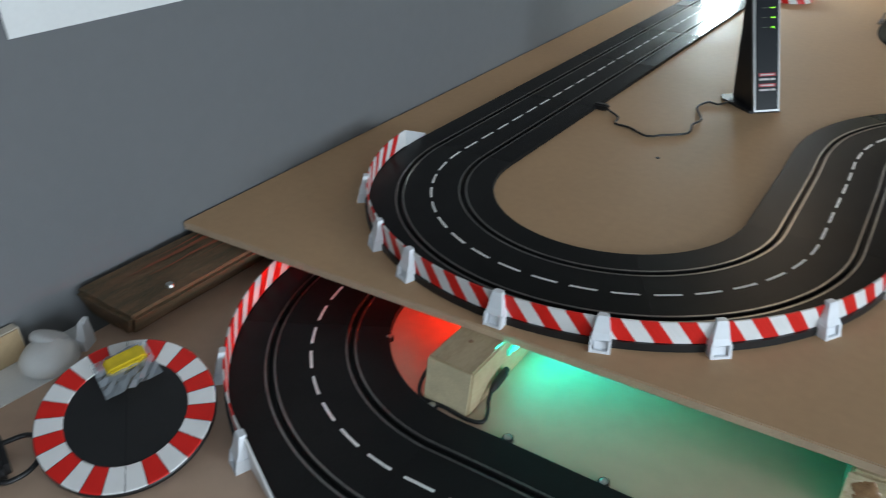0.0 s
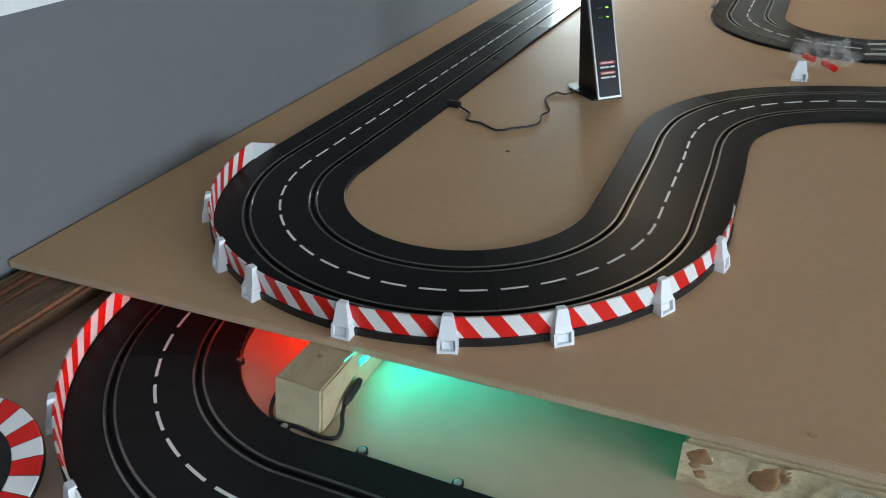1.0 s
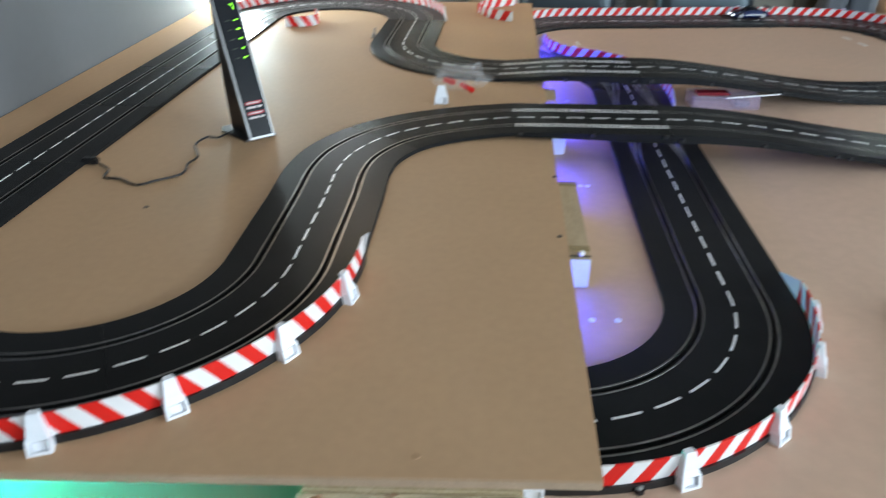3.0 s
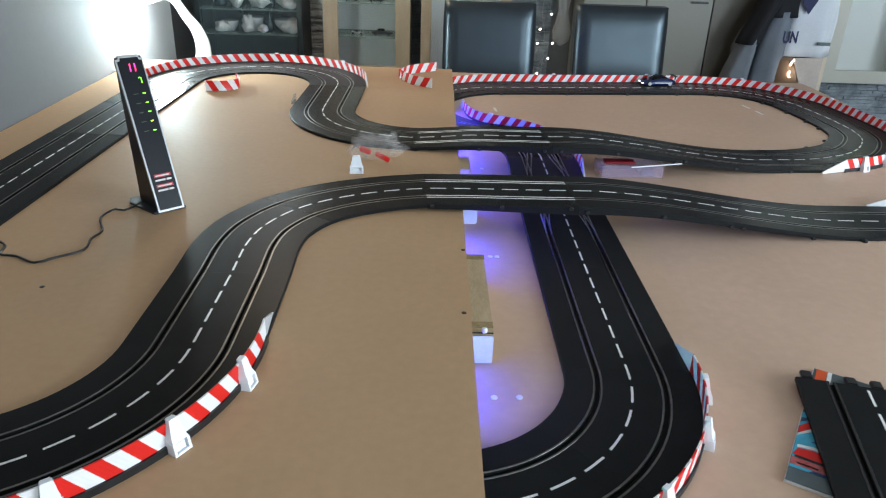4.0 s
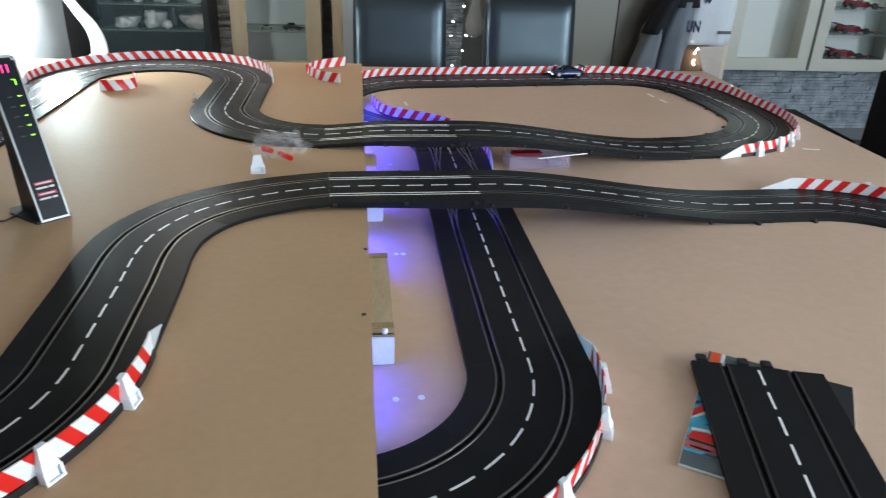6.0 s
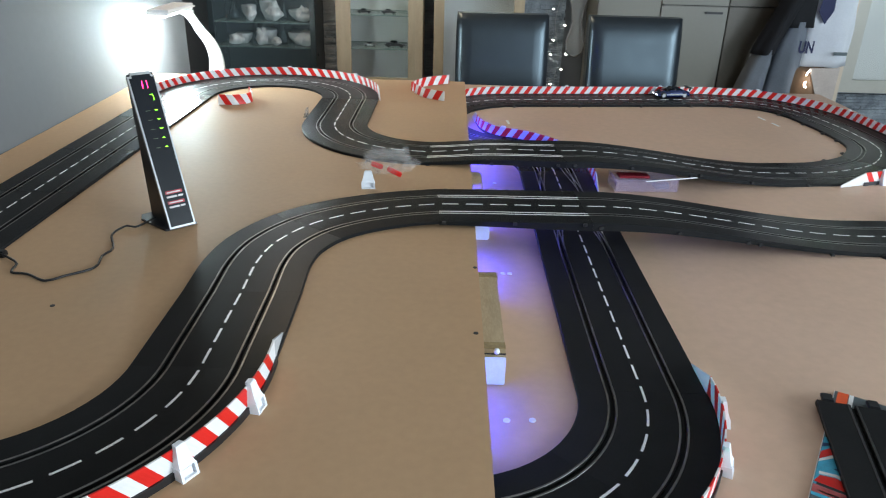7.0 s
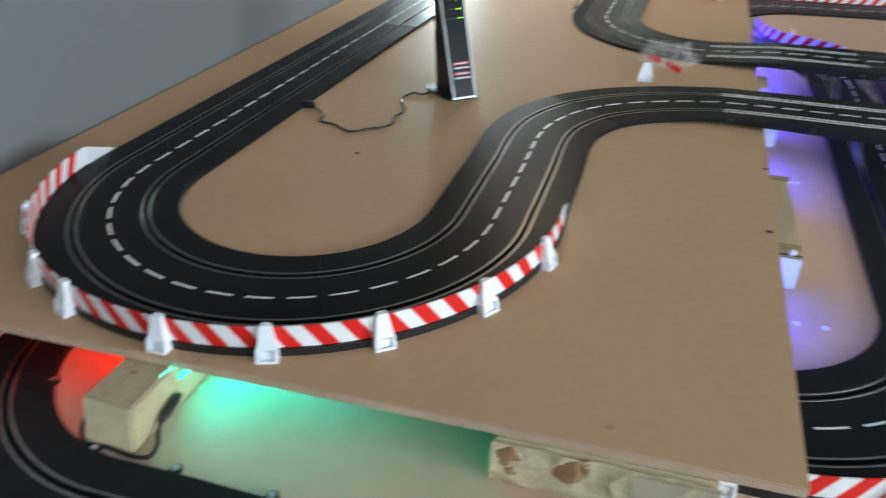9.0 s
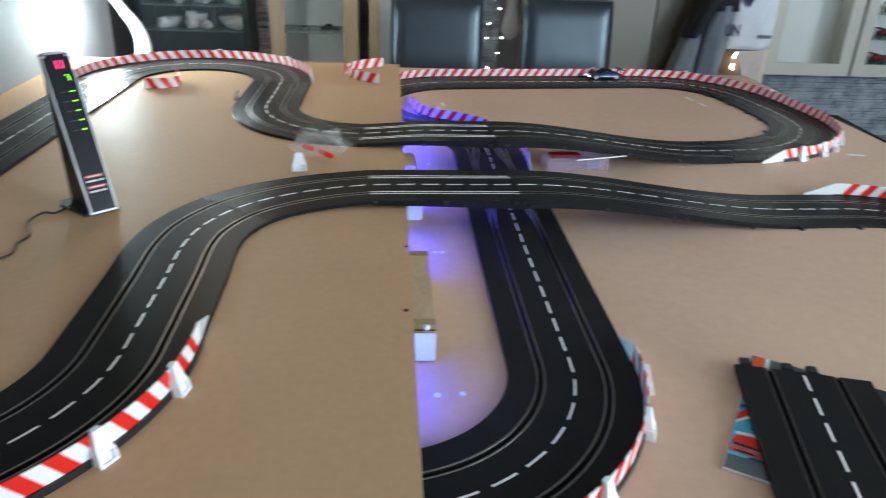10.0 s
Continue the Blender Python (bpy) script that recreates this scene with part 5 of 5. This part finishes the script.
def vessel(x, z, r, h, tall):
    prof = [(r * 0.8, z), (r, z + h * 0.15), (r * 0.75, z + h * 0.45), (r * 0.35, z + h * 0.7), (r * 0.5, z + h)] if tall else [(r * 0.45, z), (r * 0.5, z + h * 0.12), (r * 0.9, z + h * 0.5), (r, z + h * 0.9), (r * 0.96, z + h), (r * 0.6, z + h * 0.6)]
    tagged(part("silver_vase" if tall else "silver_bowl", lathe(prof, 20, Matrix.Translation((x, BACK - 0.14, 0))), PEWTER if tall else CHROME, None, "", True), "dark pewter vase in the showcase" if tall else "shiny silver bowl in the showcase", "vessel", "silver vessels")


for x, z, r, h, tall in ((-1.31, -0.121, 0.050, 0.060, False), (-1.235, -0.121, 0.032, 0.125, True), (-1.165, -0.121, 0.055, 0.085, False), (-1.075, -0.121, 0.030, 0.130, True), (-0.965, -0.121, 0.080, 0.075, False),
                         (-1.36, 0.019, 0.04, 0.10, True), (-1.27, 0.019, 0.045, 0.08, False), (-1.155, 0.019, 0.050, 0.110, False), (-1.065, 0.019, 0.030, 0.12, True), (-0.96, 0.019, 0.075, 0.060, False),
                         (-1.33, 0.159, 0.06, 0.07, False), (-1.20, 0.159, 0.035, 0.12, True), (-1.09, 0.159, 0.055, 0.09, False), (-0.96, 0.159, 0.06, 0.07, False)):
    vessel(x, z, r, h, tall)


def figurine(x, z, w, h, seed):
    """A bright ornamental piece of several swelling forms."""
    bm = bmesh.new()
    bmesh.ops.create_icosphere(bm, subdivisions=3, radius=1.0)
    for v in bm.verts:
        n = v.co.normalized()
        k = 0.75 + 0.55 * noise.noise(n * 1.7 + Vector((seed, 0, 0))) + 0.2 * noise.noise(n * 4 + Vector((0, seed, 0)))
        v.co = Vector((x + n.x * w * k, BACK - 0.22 + n.y * 0.03 * k, z + max(0.0, n.z * 0.5 + 0.5) * h * (0.75 + 0.6 * abs(noise.noise(n * 2 + Vector((0, 0, seed)))))))
    tagged(part("figurine", bm, CHROME, None, "", True), "shiny white ornament in the showcase", "ornament", "showcase ornaments")


for x, z, w, h, q in ((-1.34, -0.121, 0.06, 0.07, 1.3), (-1.19, -0.121, 0.05, 0.11, 2.9), (-1.10, -0.121, 0.035, 0.05, 7.7), (-0.93, -0.121, 0.07, 0.09, 4.1), (-1.10, 0.019, 0.05, 0.12, 5.5), (-0.93, 0.019, 0.06, 0.09, 6.4), (-1.24, 0.019, 0.04, 0.10, 8.2)):
    figurine(x, z, w, h, q)


def stone_strip(x0, x1, z0, z1, label):
    ob = thing("stone_strip", ((x0 + x1) / 2, BACK, z0), label, "stone cladding", kind="structure")
    part("mortar", boxes((-(x1 - x0) / 2, -0.012, 0, (x1 - x0) / 2, -0.002, z1 - z0)), MORTAR, ob)
    random.seed(int(x0 * 100) + 7)
    z = 0.0
    while z < z1 - z0 - 0.01:
        h = random.uniform(0.014, 0.026)
        x = -(x1 - x0) / 2
        while x < (x1 - x0) / 2 - 0.005:
            w = min(random.uniform(0.07, 0.2), (x1 - x0) / 2 - x)
            part("slate_stone", boxes((x + 0.001, -0.012 - random.uniform(0.006, 0.022), z + 0.001, x + w - 0.001, -0.0121, min(z + h, z1 - z0) - 0.001)), STONE, ob)
            x += w
        z += h
    return ob


stone_strip(-0.848, -0.765, -0.60, 0.45, "strip of stacked grey slate stones")
cabinet(-0.725, -0.222, -0.36, 0.95, 0.085, 0.32, OAK, INNER, (-0.118, 0.072, 0.265), "light oak display cabinet with model cars on glass shelves", lit=7.0)
DARKCAR = material("dark_model_paint", (0.03, 0.03, 0.035), 0.3)
REDCAR = material("red_model_paint", (0.20, 0.003, 0.012), 0.5, spec=0.25)
for x, z, m, k in ((-0.571, 0.078, DARKCAR, 0.78), (-0.426, 0.078, DARKCAR, 0.78), (-0.390, -0.112, DARKCAR, 1.1), (-0.54, -0.112, SILVER, 0.7)):
    show_car(x, BACK - 0.20, z, m, k)
stone_strip(-0.235, -0.165, -0.60, 0.45, "narrow strip of stacked grey slate stones")
cabinet(-0.160, 0.365, -0.36, 0.95, 0.06, 0.26, OAK, INNER, (0.3,), "light oak cabinet with pale panel beside the slate strips", lit=3.0)
for x0, x1, d in ((-0.725, -0.222, 0.30), (-0.160, 0.365, 0.25)):
    tagged(part("base_unit", boxes((x0, BACK - d, FLOOR, x1, BACK - 0.004, -0.361), bevel=0.002), OAK), "closed light oak base unit under the display cabinet", "cabinet")
stone_strip(0.370, 0.64, -0.60, 0.45, "strip of stacked grey slate stones with a light chain")
chain = thing("light_chain", (0.60, BACK - 0.05, 0.45), "hanging chain of small white lights", "light chain")
part("wire", tube(spline([(0, 0, 0), (0.01, 0, -0.2), (-0.02, 0, -0.4), (0.01, 0, -0.6), (0, 0, -0.8)], 0.03), 0.0015), SILVER, chain)
# glow of the chain's bulbs, also of the painted glints on the copper lamp
SPARK = glowing("bulb_and_glint_glow", (1.0, 0.96, 0.88), 12)
for x, z in ((0.03, -0.04), (-0.03, -0.13), (0.025, -0.22), (-0.041, -0.335), (0.035, -0.427), (-0.027, -0.518), (-0.036, -0.604), (0.057, -0.601), (0.037, -0.693), (-0.023, -0.787)):
    part("small_bulb", lathe([(0.003, -0.005), (0.008, 0), (0.003, 0.005)], 10, Matrix.Translation((x, -0.01, z))), SPARK, chain, "small glowing bulb", True)
tagged(part("glass_vase", lathe([(0.02, 0), (0.055, 0.035), (0.062, 0.085), (0.045, 0.15), (0.030, 0.21), (0.045, 0.30), (0.065, 0.37), (0.06, 0.44)], 24, Matrix.Translation((0.703, BACK - 0.09, -0.160))), thin_film("vase_glass", (0.62, 0.64, 0.66), 0.62), None, "", True), "tall clear glass vase hanging beside the lights", "vase")


BROWN = material("brown_lacquer", (0.105, 0.09, 0.066), 0.45, 0, 0.15, 5)


def cupboard(x0, x1, z0, z1, handle_at, label, mat=CUPBOARD):
    ob = thing("cupboard", ((x0 + x1) / 2, BACK - 0.002, z0), label, "cupboard", "cream cupboards")
    c = (x1 - x0) / 2
    part("body", boxes((-c, -0.30, 0, c, 0, z1 - z0)), mat, ob)
    d = part("door", boxes((-c + 0.002, -0.322, 0.002, c - 0.002, -0.301, z1 - z0 - 0.002), bevel=0.002), mat, ob)
    hx, hz = handle_at
    part("handle", boxes((hx - 0.05, -0.338, hz - 0.006, hx + 0.05, -0.322, hz + 0.006), bevel=0.003), BLACK, d, "dark bar handle")


cupboard(0.775, 1.134, FLOOR + 0.02, 0.95, (0.10, 1.2), "tall cream cupboard with a plain smooth door")
cupboard(1.137, 1.520, FLOOR + 0.02, 0.179, (0.110, 0.955), "tall cream cupboard with a dark bar handle")
cupboard(1.523, 1.90, FLOOR + 0.02, 0.179, (0.10, 0.955), "tall brown cupboard with a dark bar handle", BROWN)
cupboard(1.137, 1.520, 0.182, 0.95, (0.02, 0.055), "upper cream cupboard with a dark bar handle")
cupboard(1.523, 1.90, 0.182, 0.95, (0.10, 0.055), "upper brown cupboard with a dark bar handle", BROWN)


# ---- clothes on hangers ----
def garment(name, x, y, z0, z1, w, mat, label, seed, flare=1.0, lean=0.0):
    ob = thing(name, (x, y, z0), label, "garment")
    bm = bmesh.new()
    n, m = 28, 14
    g = []
    for j in range(m + 1):
        t = j / m
        ring = []
        for i in range(n):
            a = 2 * math.pi * i / n
            ww = w * (1 + flare * (1 - t) * 0.25) * (1 - 0.35 * max(0, t - 0.8) * 5 * 0.6)
            rr = 1 + 0.14 * math.sin(a * 5 + seed) * (1 - t) + 0.10 * noise.noise(Vector((math.cos(a) * 2, math.sin(a) * 2, t * 3 + seed)))
            ring.append(bm.verts.new((lean * t + ww * rr * math.cos(a), 0.075 * rr * math.sin(a), t * (z1 - z0))))
        g.append(ring)
    for a, b in zip(g, g[1:]):
        for i in range(n):
            bm.faces.new((a[i], a[(i + 1) % n], b[(i + 1) % n], b[i]))
    bm.faces.new(g[0][::-1]), bm.faces.new(g[-1])
    part("cloth", bm, mat, ob, "", True)
    return ob


CLOTH_G = material("grey_cloth", (0.18, 0.20, 0.23), 0.9, 0, 0.2, 12, 0.3, 300)
CLOTH_B = material("dark_cloth", (0.008, 0.0085, 0.011), 0.9, 0, 0.3, 12, 0.3, 300)
CLOTH_W = material("white_cloth", (0.70, 0.72, 0.76), 0.85, 0, 0.1, 8, 0.2, 300)
NAVY = material("navy_print", (0.012, 0.016, 0.07), 0.7)
garment("grey_jacket", 1.625, BACK - 0.46, -0.45, -0.01, 0.052, CLOTH_G, "grey jacket with dark top hanging on the rail", 1.0, 3.2, 0.085)
garment("grey_jacket", 1.835, BACK - 0.42, -0.42, 0.125, 0.076, CLOTH_G, "grey jacket with dark top hanging on the rail", 2.6, 0.9, 0.040)
garment("dark_jacket", 1.690, BACK - 0.47, -0.05, 0.42, 0.052, CLOTH_B, "dark jacket hanging on the rail", 4.0, 0.5, 0.190)
garment("dark_jacket", 1.870, BACK - 0.42, 0.095, 0.45, 0.092, CLOTH_B, "dark jacket hanging on the rail", 5.2, 0.3)
shirt = garment("white_shirt", 2.06, BACK - 0.40, -0.118, 0.42, 0.135, CLOTH_W, "white sports shirt with navy print hanging on the rail", 7.3, 0.3)
part("navy_emblem", prism([(-0.105, 0.30), (-0.060, 0.235), (-0.022, 0.31), (-0.030, 0.42), (-0.09, 0.42)], 0, 0.002), NAVY, shirt, "navy emblem")
shirt.children[-1].data.transform(Matrix.Translation((0.0, -0.088, 0)) @ pose(0, 0, 0, 90, 0, 0))


def lettering(body, parent, size, m, mat, name="printed_letters"):
    c = bpy.data.curves.new(name, "FONT")
    c.body, c.size, c.extrude, c.offset = body, size, 0.0008, 0.0026
    tmp = bpy.data.objects.new(name, c)
    me = bpy.data.meshes.new_from_object(tmp)
    bpy.data.objects.remove(tmp)
    me.materials.clear()
    me.materials.append(mat)
    ob = new(name, me)
    ob.parent = parent
    ob.matrix_local = m
    return ob


lettering("UN", shirt, 0.090, pose(-0.176, -0.094, 0.080, 90, 0, 3) @ Matrix.Diagonal((0.66, 1, 1, 1)), NAVY)
part("print_bars", boxes((0.030, -0.090, 0.070, 0.105, -0.086, 0.088)), GREY, shirt, "small unreadable print")
lampc = thing("copper_lamp", (1.993, BACK - 0.40, -0.36), "copper lamp with pale glass shade and painted glints", "lamp")
COPPER = material("copper", (0.46, 0.28, 0.17), 0.35, 0.4, 0.2, 20)
SHADE = material("pale_lamp_glass", (0.62, 0.53, 0.47), 0.25, 0, 0.15, 12, coat=0.5)
part("bowl", lathe([(0.06, 0), (0.118, 0.06), (0.128, 0.14), (0.12, 0.22), (0.10, 0.235)], 28), COPPER, lampc, "brown copper bowl", True)
bm = bmesh.new()
for x, z in ((-0.040, 0.245), (0.128, 0.250), (0.128, 0.03), (0.030, 0.085)):
    bm.verts.new((x, -0.134, z)), bm.verts.new((x, -0.128, z))
bm.verts.ensure_lookup_table()
V = bm.verts
for q in ((0, 2, 4, 6), (7, 5, 3, 1), (0, 1, 3, 2), (2, 3, 5, 4), (4, 5, 7, 6), (6, 7, 1, 0)):
    bm.faces.new([V[i] for i in q])
bmesh.ops.recalc_face_normals(bm, faces=bm.faces[:])
part("shade", bm, SHADE, lampc, "pale pinkish glass shade")
# golden glints on the bowl, painted as two small glowing tubes
part("glow", tube(spline([(-0.035, -0.137, 0.236), (-0.047, -0.137, 0.222), (-0.050, -0.137, 0.205)], 0.005), 0.0045), SPARK, lampc, "glowing tube standing in for a golden glint")
part("glow", tube(spline([(-0.046, -0.137, 0.172), (-0.052, -0.137, 0.155), (-0.042, -0.137, 0.140)], 0.005), 0.0055), SPARK, lampc, "glowing tube standing in for a golden glint")
tagged(part("white_post", boxes((2.208, BACK - 0.34, FLOOR, 2.246, BACK - 0.30, 1.2), bevel=0.003), material("pale_post_lacquer", (0.74, 0.62, 0.48), 0.25, 0, 0.1, 6, coat=0.5)), "narrow pale lacquered post", "post")

# wall cabinets with red model cars
random.seed(11)
for x0, x1, has in ((2.30, 2.86, False), (2.88, 3.455, True), (3.475, 4.10, False)):
    cb, y0, y1 = cabinet(x0, x1, -0.305, 0.75, 0.075, 0.22, CREAM, INNER, (-0.240, -0.084, 0.070, 0.224) if has else (0.30,), "cream wall cabinet with glass door" + (" and red model cars" if has else ""), lit=7.0)
    if has:
        for z in (-0.234, -0.078, 0.076, 0.230):
            show_car(3.175 + random.uniform(-0.02, 0.02), BACK - 0.12, z, REDCAR, 2.1, True)
    if x0 > 3.4:
        part("dark_picture", boxes((-0.245, -0.205, 0.13, -0.010, -0.2035, 0.335)), BLACK, cb, "black panel behind the glass")
stone_strip(1.92, 4.6, -0.74, -0.31, "long band of stacked grey slate stones below the cabinets")

# black armchair beside the table end
arm = thing("black_armchair", (2.315, 1.95, FLOOR), "large black leather armchair beside the table end", "armchair", rz=-4)
bm = boxes((-0.40, -0.10, 0.10, 0.42, 0.10, 0.925), bevel=0.02)
part("backrest", bm, DULL_LEATHER, arm, "", True)
part("seat", boxes((-0.36, 0.08, 0.22, 0.36, 0.62, 0.46), bevel=0.05), DULL_LEATHER, arm, "", True)
for q in (-1, 1):
    part("armrest", boxes((q * 0.42 - 0.06, 0.10, 0.05, q * 0.42 + 0.06, 0.66, 0.62), bevel=0.03), DULL_LEATHER, arm, "", True)
    part("foot", boxes((q * 0.30 - 0.02, 0.0, 0, q * 0.30 + 0.02, 0.05, 0.12)), BLACK, arm)
part("headrest_bar", tube(spline([(-0.32, -0.04, 0.975), (-0.28, -0.03, 0.985), (-0.20, -0.02, 0.955), (-0.05, -0.02, 0.940), (0.2, -0.02, 0.935)], 0.02), 0.026, 12), BLACK, arm, "black rounded bar along the top", True)
win = thing("window", (2.65, NEAR - 0.05, -0.05), "wide window with white frame", "window", kind="structure")
part("window_frame", boxes((-1.05, -0.03, 0, -0.99, 0.03, 1.6), (0.99, -0.03, 0, 1.05, 0.03, 1.6), (-0.99, -0.03, 0, 0.99, 0.03, 0.06), (-0.99, -0.03, 1.54, 0.99, 0.03, 1.6)), WHITE, win)
part("pane", boxes((-0.99, -0.004, 0.06, 0.99, 0.004, 1.54)), PANEGLASS, win, "clear window pane")
win2 = thing("window", (4.67, -0.90, 0.08), "wide side window with white frame", "window", kind="structure", rz=90)
part("window_frame", boxes((-1.12, -0.03, 0, -1.06, 0.03, 1.34), (1.06, -0.03, 0, 1.12, 0.03, 1.34), (-1.06, -0.03, 0, 1.06, 0.03, 0.06), (-1.06, -0.03, 1.28, 1.06, 0.03, 1.34)), WHITE, win2)
part("pane", boxes((-1.06, -0.004, 0.06, 1.06, 0.004, 1.28)), PANEGLASS, win2, "clear window pane")
